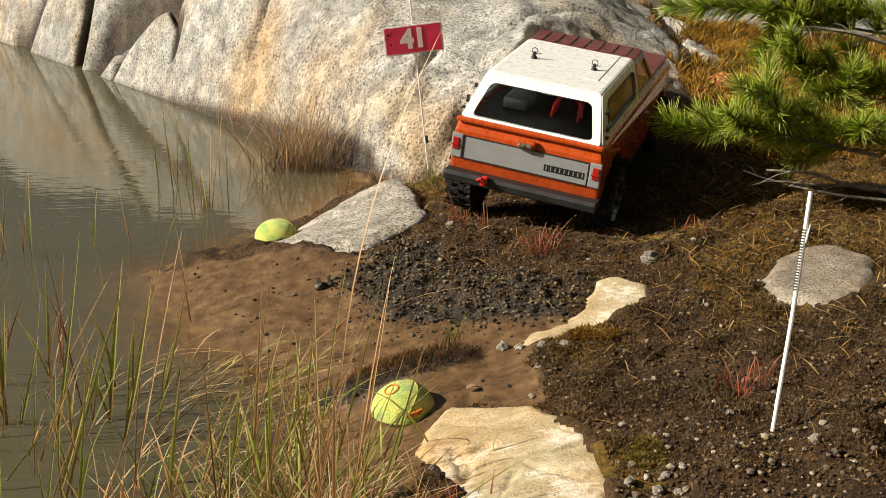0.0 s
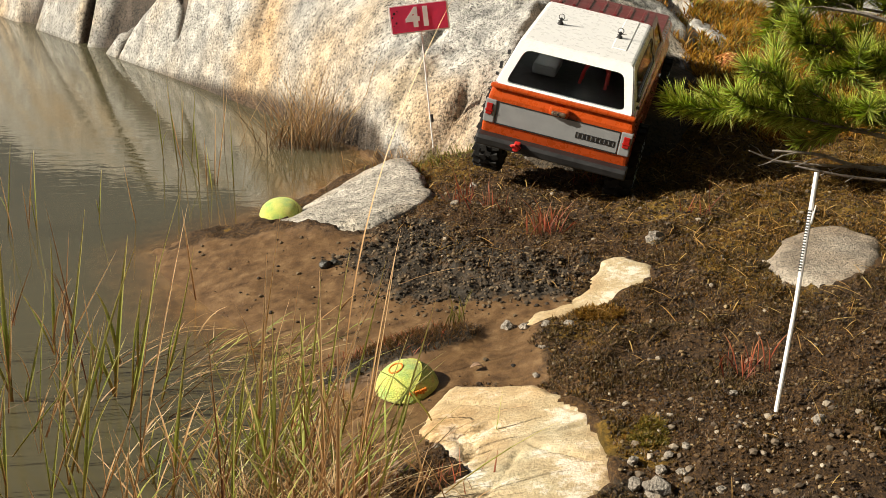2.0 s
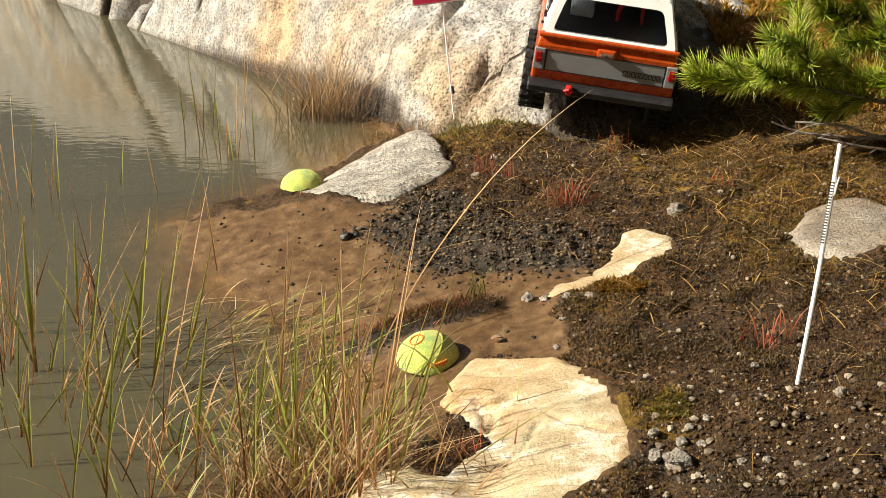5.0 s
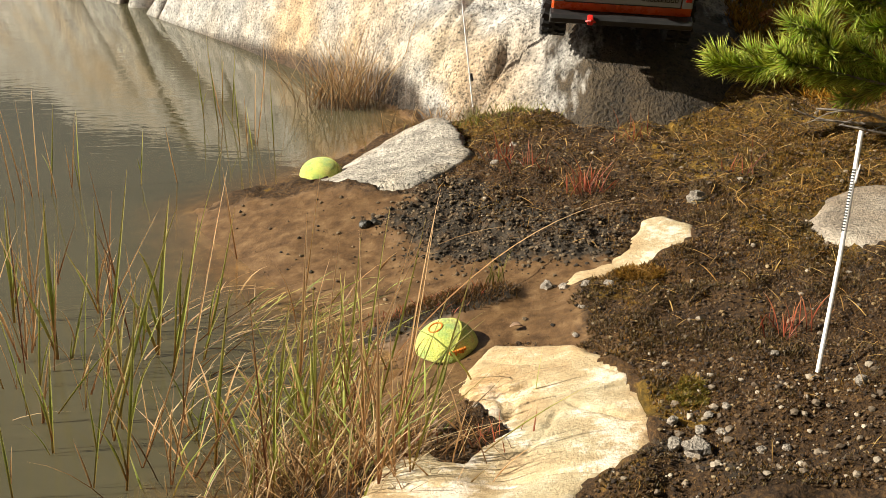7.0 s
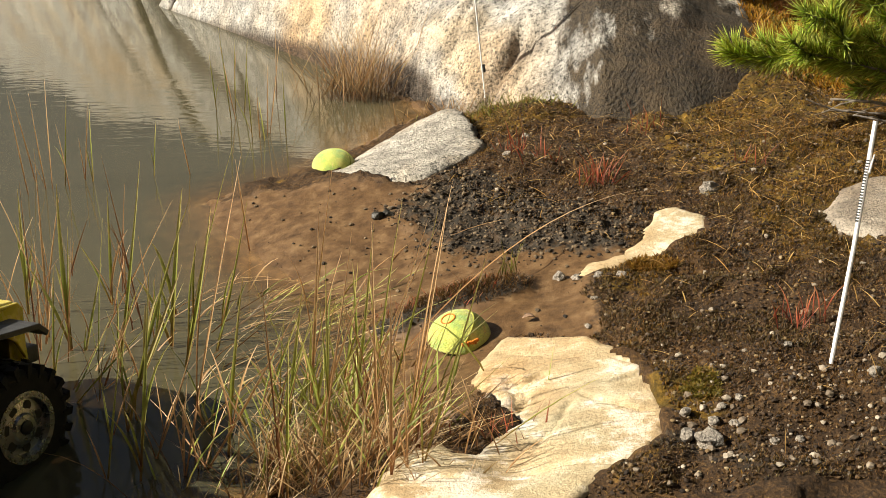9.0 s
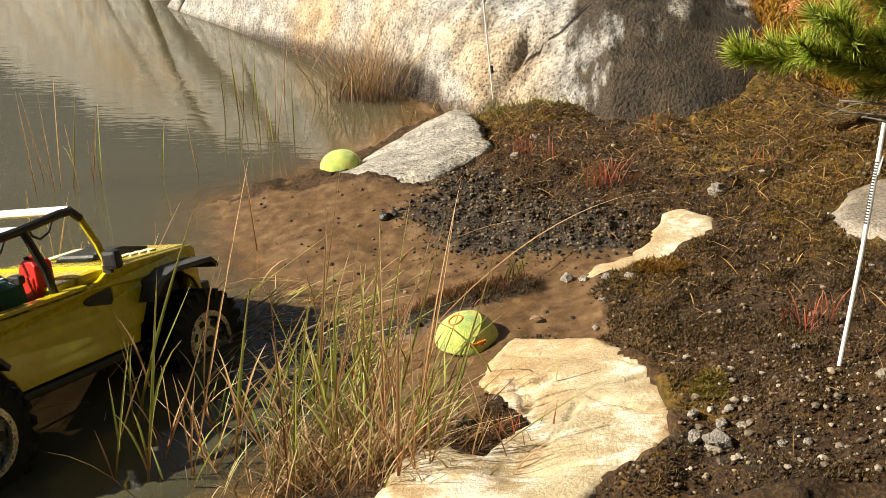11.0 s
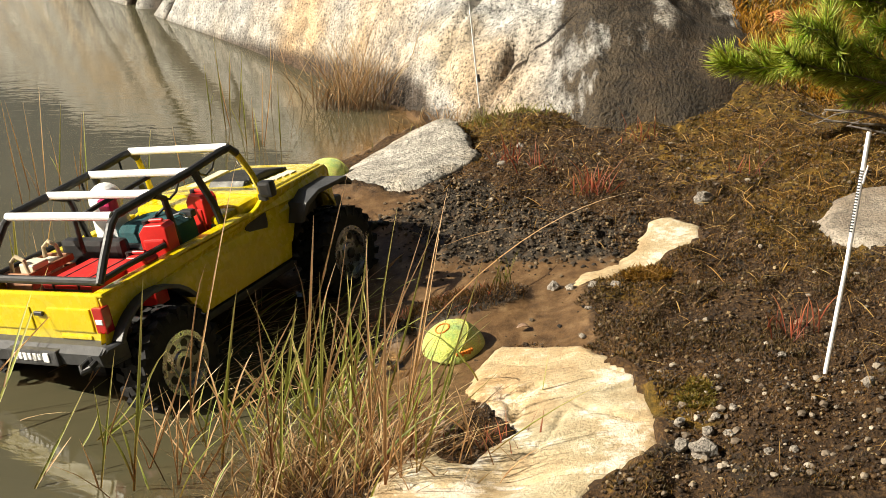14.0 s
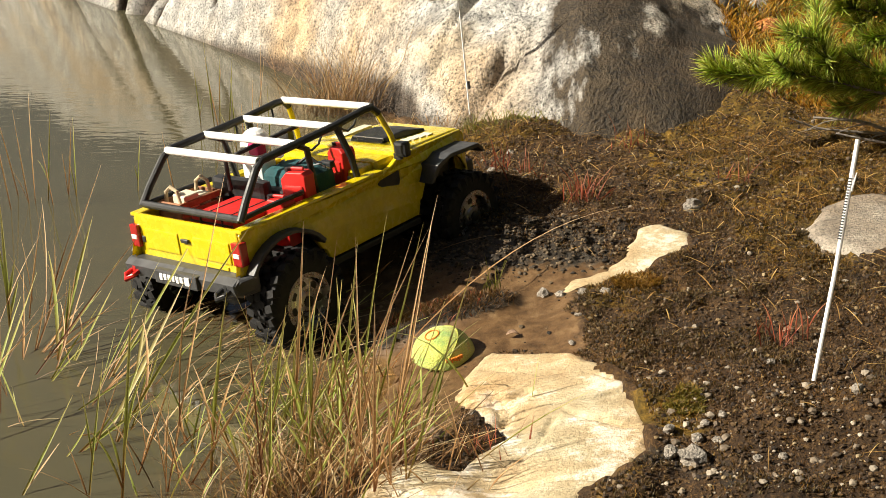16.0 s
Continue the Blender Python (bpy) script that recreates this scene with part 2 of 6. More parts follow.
def water_material():
    m, tree, bsdf = shader("pond_water")
    where = tree.nodes.new("ShaderNodeTexCoord")
    waves = []
    for stretch, scale, turn, warp in (((1.3, 3.6, 1.0), 3.2, 0.2, 0.6), ((1.6, 5.0, 1.0), 11.0, -0.1, 0.9)):
        place = add(tree, "Mapping", Scale=stretch, Rotation=(0.0, 0.0, turn))
        tree.links.new(where.outputs["Object"], place.inputs["Vector"])
        n = add(tree, "TexNoise", Scale=scale, Detail=2, Roughness=0.5, Distortion=warp)
        tree.links.new(place.outputs[0], n.inputs["Vector"])
        waves.append(n.outputs[0])
    height = mix(tree, 0.34, waves[0], waves[1])
    silt = ramp(tree, noise_node(tree, where, 2.2, 5), [(0.3, (0.072, 0.068, 0.038)), (0.7, (0.090, 0.084, 0.050))])
    tree.links.new(silt, bsdf.inputs["Base Color"])
    bsdf.inputs["Roughness"].default_value = 0.03
    bsdf.inputs["IOR"].default_value = 1.37
    clear = add(tree, "BsdfPrincipled", Roughness=0.02, IOR=1.33)
    clear.inputs["Base Color"].default_value = (0.72, 0.60, 0.34, 1)
    clear.inputs["Transmission Weight"].default_value = 1.0
    for b in (bsdf, clear):
        relief(tree, b, height, 0.034, 0.02)
    zone = tree.nodes.new("ShaderNodeAttribute")
    zone.attribute_name = "zone"
    split = tree.nodes.new("ShaderNodeSeparateColor")
    tree.links.new(zone.outputs["Color"], split.inputs[0])
    seen = ramp(tree, split.outputs[0], [(0.0, (0.9,) * 3), (0.4, (0.45,) * 3), (1.0, (0.08,) * 3)])
    join = tree.nodes.new("ShaderNodeMixShader")
    tree.links.new(seen, join.inputs[0])
    tree.links.new(bsdf.outputs[0], join.inputs[1])
    tree.links.new(clear.outputs[0], join.inputs[2])
    tree.links.new(join.outputs[0], tree.nodes["Material Output"].inputs[0])
    return m


GROUND = ground_material()
WATER = water_material()
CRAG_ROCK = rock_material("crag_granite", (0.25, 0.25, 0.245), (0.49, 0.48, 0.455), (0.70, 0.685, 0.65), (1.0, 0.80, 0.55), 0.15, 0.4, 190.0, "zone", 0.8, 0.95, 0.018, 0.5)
SLAB_GREY = rock_material("grey_granite", (0.20, 0.185, 0.16), (0.40, 0.375, 0.33), (0.62, 0.58, 0.51), (1.0, 0.80, 0.56), 0.5, 0.0, 200.0, None, 0.75, 1.0, 0.011)
SLAB_DARK = rock_material("brown_grey_granite", (0.165, 0.15, 0.13), (0.31, 0.28, 0.24), (0.45, 0.41, 0.345), (1.0, 0.76, 0.52), 0.9, 0.0, 300.0, None, 0.75, 0.7, 0.007, 0.1)
SLAB_TAN = rock_material("tan_granite", (0.34, 0.265, 0.155), (0.49, 0.42, 0.27), (0.64, 0.58, 0.43), (1.0, 0.68, 0.40), 1.0, 0.0, 330.0, None, 0.75, 0.3, 0.003, 0.7)
STONE = rock_material("pebble_stone", (0.28, 0.24, 0.20), (0.42, 0.38, 0.33), (0.58, 0.54, 0.48), (1.0, 0.8, 0.6), 0.4, 0.0, 400.0)


# ---- building helpers ----
def part(name, bm, material, parent=None, label="", smooth=False):
    me = bpy.data.meshes.new(name)
    bm.to_mesh(me)
    bm.free()
    if material:
        me.materials.append(material)
    if smooth:
        me.polygons.foreach_set("use_smooth", [True] * len(me.polygons))
    ob = new(name, me)
    if parent:
        ob.parent = parent
    if label:
        tagged(ob, label)
    return ob


def from_lists(name, verts, faces, material, parent=None, label="", smooth=False, along=None):
    me = bpy.data.meshes.new(name)
    me.from_pydata(verts, [], faces)
    if material:
        me.materials.append(material)
    if smooth:
        me.polygons.foreach_set("use_smooth", [True] * len(me.polygons))
    if along is not None:
        me.attributes.new("along", "FLOAT", "POINT").data.foreach_set("value", along)
    me.update()
    ob = new(name, me)
    if parent:
        ob.parent = parent
    if label:
        tagged(ob, label)
    return ob


def sheet(name, xs, ys, height, material, zone=None, keep=None, smooth=True):
    gx, gy = np.meshgrid(xs, ys)
    gz = height(gx, gy)
    me = bpy.data.meshes.new(name)
    nx, ny = len(xs), len(ys)
    idx = np.arange(nx * ny).reshape(ny, nx)
    quads = np.stack([idx[:-1, :-1], idx[:-1, 1:], idx[1:, 1:], idx[1:, :-1]], -1).reshape(-1, 4)
    co = np.stack([gx, gy, gz], -1).reshape(-1, 3)
    if keep is not None:
        k = keep(gx, gy).reshape(-1)
        quads = quads[k[quads].any(1)]
        used = np.unique(quads)
        back = np.zeros(nx * ny, int)
        back[used] = np.arange(len(used))
        co, quads = co[used], back[quads]
    me.from_pydata(co.tolist(), [], quads.tolist())
    me.polygons.foreach_set("use_smooth", [smooth] * len(me.polygons))
    me.materials.append(material)
    if zone:
        c = zone(co[:, 0], co[:, 1])
        a = me.color_attributes.new("zone", "FLOAT_COLOR", "POINT")
        a.data.foreach_set("color", np.concatenate([c, np.ones((len(c), 1))], 1).ravel())
    return new(name, me)


def graded(lo, hi, pitch, far):
    """Even steps from lo to hi, then ever longer ones out to far on both sides."""
    mid = list(np.arange(lo, hi, pitch))
    up, down, d = [hi], [], pitch
    while up[-1] < far:
        d *= 1.25
        up.append(up[-1] + d)
    at, d = lo, pitch
    while at > -far:
        d *= 1.25
        at -= d
        down.append(at)
    return np.array(down[::-1] + mid + up)
# ---- ground, crag, pond ----
MUD = [(-0.352, 1.524), (-0.193, 1.50), (-0.072, 1.453), (0.088, 1.273), (0.162, 1.211), (0.105, 1.172), (0.106, 1.043), (0.103, 1.007), (0.021, 1.06), (0.0, 0.93), (-0.03, 0.86), (-0.09, 0.86), (-0.12, 1.04), (-0.16, 1.127), (-0.33, 1.305)]
CRUMBS = [(-0.124, 1.394), (-0.03, 1.506), (0.027, 1.429), (0.093, 1.365), (0.175, 1.322), (0.149, 1.201), (0.061, 1.231), (-0.038, 1.255), (-0.065, 1.3)]

SLAB_FAR = [(-0.235, 1.60), (-0.21, 1.61), (-0.185, 1.723), (-0.124, 1.83), (-0.054, 1.865), (-0.026, 1.734), (0.001, 1.604), (-0.023, 1.533), (-0.073, 1.476), (-0.124, 1.471), (-0.178, 1.503), (-0.224, 1.547)]
SLAB_NEAR = [(0.005, 1.058), (0.021, 1.066), (0.053, 1.045), (0.095, 1.032), (0.122, 0.989), (0.139, 0.966), (0.145, 0.916), (0.151, 0.863), (0.145, 0.809), (0.108, 0.78), (0.073, 0.752), (0.031, 0.716), (-0.049, 0.724), (-0.087, 0.784), (-0.078, 0.845), (-0.038, 0.864), (-0.009, 0.842), (0.018, 0.884), (-0.005, 0.935), (-0.011, 0.981)]
SLAB_MID = [(0.107, 1.197), (0.144, 1.208), (0.17, 1.259), (0.186, 1.31), (0.218, 1.313), (0.245, 1.282), (0.245, 1.236), (0.22, 1.204), (0.188, 1.184), (0.152, 1.174), (0.116, 1.156), (0.096, 1.168)]
SLAB_RIGHT = [(0.358, 1.265), (0.398, 1.325), (0.439, 1.357), (0.484, 1.356), (0.507, 1.312), (0.485, 1.227), (0.453, 1.184), (0.41, 1.173), (0.369, 1.213)]
HUMP = [(-0.12, 1.142), (-0.084, 1.158), (-0.036, 1.172), (0.011, 1.178), (0.042, 1.178), (0.04, 1.152), (0.0, 1.138), (-0.047, 1.135), (-0.081, 1.126), (-0.11, 1.127)]


def ground_height(px, py):
    z = ground_base(px, py)
    near = step(3.5, 2.5, np.hypot(px, py - 1.2))
    m = step(0.03, -0.03, side(px, py, MUD))
    w = step(-0.05, 0.02, side(px, py, SHORE))
    z = z + near * (rough(px, py, 0.22, 3, 3) * 0.010 * w)
    z = z + near * w * (1 - 0.8 * m) * (rough(px, py, 0.035, 11, 3) * 0.0045 + np.abs(grain(px, py, 0.011, 17)) * 0.004)
    z = z + near * w * (1 - m) * 0.008 * np.maximum(0, rough(px, py, 0.05, 141, 2))
    c = step(0.03, -0.03, side(px, py, CRUMBS))
    z = z + c * (0.002 + 0.007 * np.abs(grain(px, py, 0.014, 23)) + 0.004 * grain(px, py, 0.007, 29))
    z = z + 0.012 * step(0.014, -0.012, side(px, py, HUMP)) * (1 + 0.2 * grain(px, py, 0.012, 31))
    for outline in (SLAB_FAR, SLAB_NEAR, SLAB_MID, SLAB_RIGHT):
        z = np.where(side(px, py, outline) < -0.012, ground_base(px, py) - 0.01, z)
    far = np.hypot(px, py)
    return z + rough(px, py, 9.0, 41, 3) * 0.5 * step(6, 30, far)


def ground_zone(px, py):
    d = side(px, py, SHORE)
    mud = np.maximum(step(0.035, -0.035, side(px, py, MUD)), step(0.02, -0.02, d))
    moss = np.clip(0.8 * step(0.05, 0.4, px) * step(1.0, 1.5, py) + bump_at(px, py, 0.03, 1.80, 0.11, 1.0) + bump_at(px, py, 0.16, 0.88, 0.03, 1.0) + bump_at(px, py, 0.16, 1.13, 0.06, 0.5)
                   + 0.35 * step(0.0, 0.5, rough(px, py, 0.12, 51, 2)) + bump_at(px, py, 0.47, 1.75, 0.2, 0.5), 0, 1)
    crumb = 0.62 * step(0.03, -0.03, side(px, py, CRUMBS)) + 0.45 * step(0.3, 0.8, rough(px, py, 0.09, 61, 3)) * step(0.02, 0.1, d)
    hump = step(0.012, -0.006, side(px, py, HUMP))
    return np.stack([mud * (1 - hump), moss * (1 - mud), np.clip(np.maximum(crumb, hump), 0, 1)], -1)


# grooves of the crag: a way on the plan, half width, depth
CRACKS = [([(0.001, 1.909), (0.022, 1.914), (0.04, 1.927), (0.054, 1.943)], 0.007, 0.035), ([(0.024, 1.885), (0.048, 1.896), (0.066, 1.909), (0.082, 1.925)], 0.0045, 0.016),
          ([(-0.098, 2.017), (-0.07, 1.993), (-0.034, 2.047), (-0.011, 2.085), (0.016, 2.13)], 0.012, 0.022), ([(-0.006, 2.012), (0.015, 2.03), (0.043, 2.036), (0.081, 2.018), (0.113, 1.984)], 0.011, 0.016),
          ([(-1.179, 3.511), (-1.105, 3.448), (-1.077, 3.454), (-1.0, 3.5)], 0.020, 0.12), ([(-0.904, 3.158), (-0.89, 3.184), (-0.86, 3.25), (-0.82, 3.4)], 0.020, 0.14),
          ([(-0.86, 3.08), (-0.80, 3.08), (-0.72, 3.03), (-0.62, 2.95), (-0.50, 2.84)], 0.036, 0.16), ([(-0.765, 2.976), (-0.70, 2.96), (-0.58, 2.90)], 0.010, 0.06), ([(-0.575, 2.769), (-0.563, 2.787), (-0.586, 2.862), (-0.55, 3.0)], 0.010, 0.04),
          ([(0.481, 2.419), (0.466, 2.196), (0.452, 2.074)], 0.010, 0.03), ([(0.463, 2.515), (0.455, 2.278), (0.50, 2.15)], 0.009, 0.025), ([(-0.36, 2.5), (-0.33, 2.56), (-0.30, 2.7)], 0.010, 0.03), ([(0.12, 2.10), (0.25, 2.18), (0.40, 2.22)], 0.010, 0.015)]


def line_distance(px, py, way):
    best = np.full(np.shape(px), 1e9)
    for (ax, ay), (bx, by) in zip(way, way[1:]):
        ex, ey = bx - ax, by - ay
        k = np.clip(((px - ax) * ex + (py - ay) * ey) / (ex * ex + ey * ey), 0, 1)
        best = np.minimum(best, np.hypot(px - ax - k * ex, py - ay - k * ey))
    return best


def crag_height(px, py):
    d = -side(px, py, CRAG)
    z = crag_base(px, py)
    k = step(0.0, 0.12, d)
    z = z + k * (rough(px, py, 0.40, 71, 3) * 0.016 + rough(px, py, 0.10, 77, 4, 0.6) * 0.009)
    # beds that run up the face
    bed = px * 0.83 + py * 0.55 + 0.12 * rough(px, py, 0.5, 83, 2)
    z = z + k * step(0.15, -0.25, px) * 0.02 * np.abs(grain(bed, bed * 0 + 0.3, 0.17, 89))
    wobble = 0.004 * rough(px, py, 0.05, 97, 2)
    for way, half, deep in CRACKS:
        z = z - deep * np.exp(-((line_distance(px, py, way) + wobble) / half) ** 2)
    return z


def crag_zone(px, py):
    d = -side(px, py, CRAG)
    # right flank: wet rock, with shade of its turned side added as colour
    wet = step(0.05, 0.19, px + 0.03 * rough(px, py, 0.06, 113, 3)) * step(2.16, 1.95, py + 0.06 * rough(px, py, 0.12, 117, 3))
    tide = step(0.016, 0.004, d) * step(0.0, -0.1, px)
    gold = step(0.40, 0.02, d) * step(0.1, -0.1, px) * (0.22 + 0.5 * rough(px, py, 0.2, 101, 3)) + bump_at(px, py, 0.05, 1.9, 0.07, 0.5)
    # shade of the far face's clefts, painted dark along the grooves
    cleft_shade = np.zeros(np.shape(px))
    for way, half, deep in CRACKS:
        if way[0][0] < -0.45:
            cleft_shade = np.maximum(cleft_shade, np.exp(-((line_distance(px, py, way) + 0.006 * rough(px, py, 0.05, 97, 2)) / (half * 1.15)) ** 4))
    return np.stack([wet, np.maximum(tide, cleft_shade), np.clip(gold, 0, 1)], -1)


ground = sheet("ground", graded(-0.45, 0.62, 0.0055, 70), graded(0.72, 2.1, 0.0055, 70), ground_height, GROUND, ground_zone)
tagged(ground, "dark mossy soil and wet brown mud beside a pond", "ground", kind="structure")
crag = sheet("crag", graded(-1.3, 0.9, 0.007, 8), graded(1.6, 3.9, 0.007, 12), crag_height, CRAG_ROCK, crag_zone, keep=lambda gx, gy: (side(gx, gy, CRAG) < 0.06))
tagged(crag, "pale granite crag with ochre stains rising from the pond", "rock", kind="structure")
def depth_zone(px, py):
    d = np.clip(-ground_base(px, py) / 0.034, 0, 1)
    return np.stack([d, d, d], -1)


wx, wy = graded(-0.9, 0.1, 0.02, 9), graded(0.5, 2.3, 0.02, 8)
water = sheet("water", wx[wx < 0.4], wy[wy > -2], lambda gx, gy: gx * 0, WATER, depth_zone)
water.visible_shadow = False
tagged(water, "murky brown pond water with soft ripples", "water", kind="structure")


# ---- unseen bank, added behind and beside the pond to block skylight ----
def skylight_blocker():
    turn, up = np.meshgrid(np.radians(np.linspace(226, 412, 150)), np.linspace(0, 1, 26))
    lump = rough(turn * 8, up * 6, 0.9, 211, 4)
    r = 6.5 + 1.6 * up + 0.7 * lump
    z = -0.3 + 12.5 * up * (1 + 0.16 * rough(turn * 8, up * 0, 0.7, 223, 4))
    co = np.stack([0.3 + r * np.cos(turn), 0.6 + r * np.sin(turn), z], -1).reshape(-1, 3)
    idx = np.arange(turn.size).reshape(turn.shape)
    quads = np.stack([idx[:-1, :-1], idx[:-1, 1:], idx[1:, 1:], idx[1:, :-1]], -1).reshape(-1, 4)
    ob = from_lists("backdrop", co.tolist(), quads.tolist(), plain_material("blocker_green", (0.030, 0.036, 0.014), 0.9, vary=0.6, scale=5.0, bump=0.6, bump_scale=9.0), smooth=True)
    return tagged(ob, "unseen dark bank added to block skylight", "backdrop", kind="structure")


skylight_blocker()


# ---- slabs ----
def slab(name, outline, height, material, label, tilt=(0.0, 0.0), soft=0.03, seed=0, pits=(), pitch=0.005, grooves=()):
    xs = [p[0] for p in outline]
    ys = [p[1] for p in outline]
    cx, cy = sum(xs) / len(xs), sum(ys) / len(ys)

    def top(gx, gy):
        d = -side(gx, gy, outline) + 0.005 * rough(gx, gy, 0.03, seed, 4)
        z = ground_base(gx, gy) + height * np.sqrt(np.clip(d / soft, 0, 1)) * (1 + 0.06 * rough(gx, gy, 0.09, seed + 5, 3))
        z = z + (gx - cx) * tilt[0] + (gy - cy) * tilt[1] + 0.0007 * rough(gx, gy, 0.035, seed + 9, 4)
        for x, y, r, h in pits:
            z = z - bump_at(gx, gy, x, y, r, h)
        wave = 0.004 * rough(gx, gy, 0.03, seed + 3, 2)
        for way, half, deep in grooves:
            z = z - 0.65 * deep * np.exp(-((line_distance(gx, gy, way) + wave) / half) ** 2)
        return np.where(d > 0, z, ground_base(gx, gy) - 0.012)

    ob = sheet(name, np.arange(min(xs) - 0.02, max(xs) + 0.02, pitch), np.arange(min(ys) - 0.02, max(ys) + 0.02, pitch), top, material,
               keep=lambda gx, gy: side(gx, gy, outline) < 0.008)
    return tagged(ob, label, "rock")


slab("rock_slab", SLAB_FAR,
     0.012, SLAB_GREY, "grey speckled granite slab sloping into the pond", (0.05, 0.02), 0.03, 5)
slab("rock_slab", SLAB_NEAR,
     0.008, SLAB_TAN, "large tan granite slab with cracks and hollows", (-0.02, 0.0), 0.010, 15, [(0.02, 0.81, 0.03, 0.012), (0.035, 0.90, 0.02, 0.006), (0.10, 0.88, 0.04, -0.004)], 0.0026,
     [([(0.03, 0.91), (0.075, 0.93), (0.10, 0.925), (0.14, 0.94)], 0.0028, 0.006), ([(0.0, 0.90), (0.05, 0.885), (0.11, 0.89)], 0.002, 0.004), ([(-0.005, 0.95), (0.03, 0.945), (0.05, 0.96)], 0.003, 0.007), ([(0.04, 0.84), (0.055, 0.86), (0.07, 0.90)], 0.004, 0.006),
      ([(0.06, 0.99), (0.10, 0.985), (0.135, 0.955)], 0.0015, 0.004), ([(0.01, 1.02), (0.05, 1.0), (0.075, 1.005)], 0.0015, 0.003), ([(0.07, 0.93), (0.085, 0.90), (0.12, 0.87), (0.15, 0.865)], 0.0014, 0.004), ([(-0.06, 0.80), (-0.01, 0.79), (0.05, 0.80), (0.10, 0.79)], 0.002, 0.005), ([(0.02, 0.965), (0.03, 0.93), (0.025, 0.90)], 0.004, 0.005)])
slab("rock_slab", SLAB_MID,
     0.007, SLAB_TAN, "small pale tan rock showing through dark soil", (0, 0), 0.009, 25, (), 0.0035)
slab("rock_slab", SLAB_RIGHT,
     0.013, SLAB_DARK, "grey and tan flat rock set in moss", (0.02, 0.02), 0.014, 35, (), 0.004)
# ---- shaping helpers ----
def b_box(bm, lo, hi, bevel=0.0, m=None, seg=2):
    made = bmesh.ops.create_cube(bm, size=1)["verts"]
    for v in made:
        v.co = [lo[i] + (v.co[i] + 0.5) * (hi[i] - lo[i]) for i in range(3)]
    if bevel:
        edges = list({e for v in made for e in v.link_edges})
        made = bmesh.ops.bevel(bm, geom=edges, offset=bevel, segments=seg, profile=0.6, affect="EDGES")["verts"]
    if m is not None:
        bmesh.ops.transform(bm, matrix=m, verts=list(made))
    return bm


def b_tube(bm, pts, r, n=8, r_end=None):
    pts = [Vector(p) for p in pts]
    rings = []
    for i, p in enumerate(pts):
        a = pts[max(i - 1, 0)]
        b = pts[min(i + 1, len(pts) - 1)]
        q = (b - a).to_track_quat("Z", "Y")
        k = i / (len(pts) - 1)
        rad = r + ((r if r_end is None else r_end) - r) * k
        rings.append([bm.verts.new(p + q @ Vector((rad * math.cos(2 * math.pi * j / n), rad * math.sin(2 * math.pi * j / n), 0))) for j in range(n)])
    for a, b in zip(rings, rings[1:]):
        for j in range(n):
            bm.faces.new((a[j], a[(j + 1) % n], b[(j + 1) % n], b[j]))
    bm.faces.new(rings[0][::-1])
    bm.faces.new(rings[-1])
    return bm


def b_lathe(bm, profile, n=28, m=None, close=False):
    """profile: rows of radius and height along x."""
    m = m or Matrix()
    rings = [[bm.verts.new(m @ Vector((h, r * math.cos(2 * math.pi * j / n), r * math.sin(2 * math.pi * j / n)))) for j in range(n)] for r, h in profile]
    pairs = list(zip(rings, rings[1:])) + ([(rings[-1], rings[0])] if close else [])
    for a, b in pairs:
        for j in range(n):
            bm.faces.new((a[j], a[(j + 1) % n], b[(j + 1) % n], b[j]))
    if not close:
        bm.faces.new(rings[0][::-1])
        bm.faces.new(rings[-1])
    return bm


def b_prism(bm, outline, x0, x1, bevel=0.0, squeeze=None):
    """A side outline of (y, z) drawn out from x0 to x1; squeeze(y, z) narrows it."""
    s = squeeze or (lambda y, z: 1.0)
    a = [bm.verts.new((x0 * s(y, z), y, z)) for y, z in outline]
    b = [bm.verts.new((x1 * s(y, z), y, z)) for y, z in outline]
    fa, fb = bm.faces.new(a), bm.faces.new(b[::-1])
    n = len(outline)
    for i in range(n):
        bm.faces.new((a[i], b[i], b[(i + 1) % n], a[(i + 1) % n]))
    bmesh.ops.recalc_face_normals(bm, faces=bm.faces)
    if bevel:
        rim = list(fa.edges) + list(fb.edges)
        bmesh.ops.bevel(bm, geom=rim, offset=bevel, segments=3, profile=0.6, affect="EDGES")
    return bm


def b_plate(bm, pts, thick):
    """A flat plate with the corner points pts, drawn out by the vector thick."""
    t = Vector(thick)
    a = [bm.verts.new(Vector(p)) for p in pts]
    b = [bm.verts.new(Vector(p) + t) for p in pts]
    bm.faces.new(a)
    bm.faces.new(b[::-1])
    for i in range(len(pts)):
        bm.faces.new((a[i], a[(i + 1) % len(pts)], b[(i + 1) % len(pts)], b[i])[::-1])
    bmesh.ops.recalc_face_normals(bm, faces=bm.faces)
    return bm


def b_ringframe(bm, outer, inner, thick):
    """A flat frame between two outlines of equally many points, drawn out by thick."""
    t = Vector(thick)
    o, i = [bm.verts.new(Vector(p)) for p in outer], [bm.verts.new(Vector(p)) for p in inner]
    o2, i2 = [bm.verts.new(Vector(p) + t) for p in outer], [bm.verts.new(Vector(p) + t) for p in inner]
    n = len(outer)
    for k in range(n):
        j = (k + 1) % n
        for quad in ((o[k], o[j], i[j], i[k]), (o2[j], o2[k], i2[k], i2[j]), (o[j], o[k], o2[k], o2[j]), (i[k], i[j], i2[j], i2[k])):
            bm.faces.new(quad)
    bmesh.ops.recalc_face_normals(bm, faces=bm.faces)
    return bm


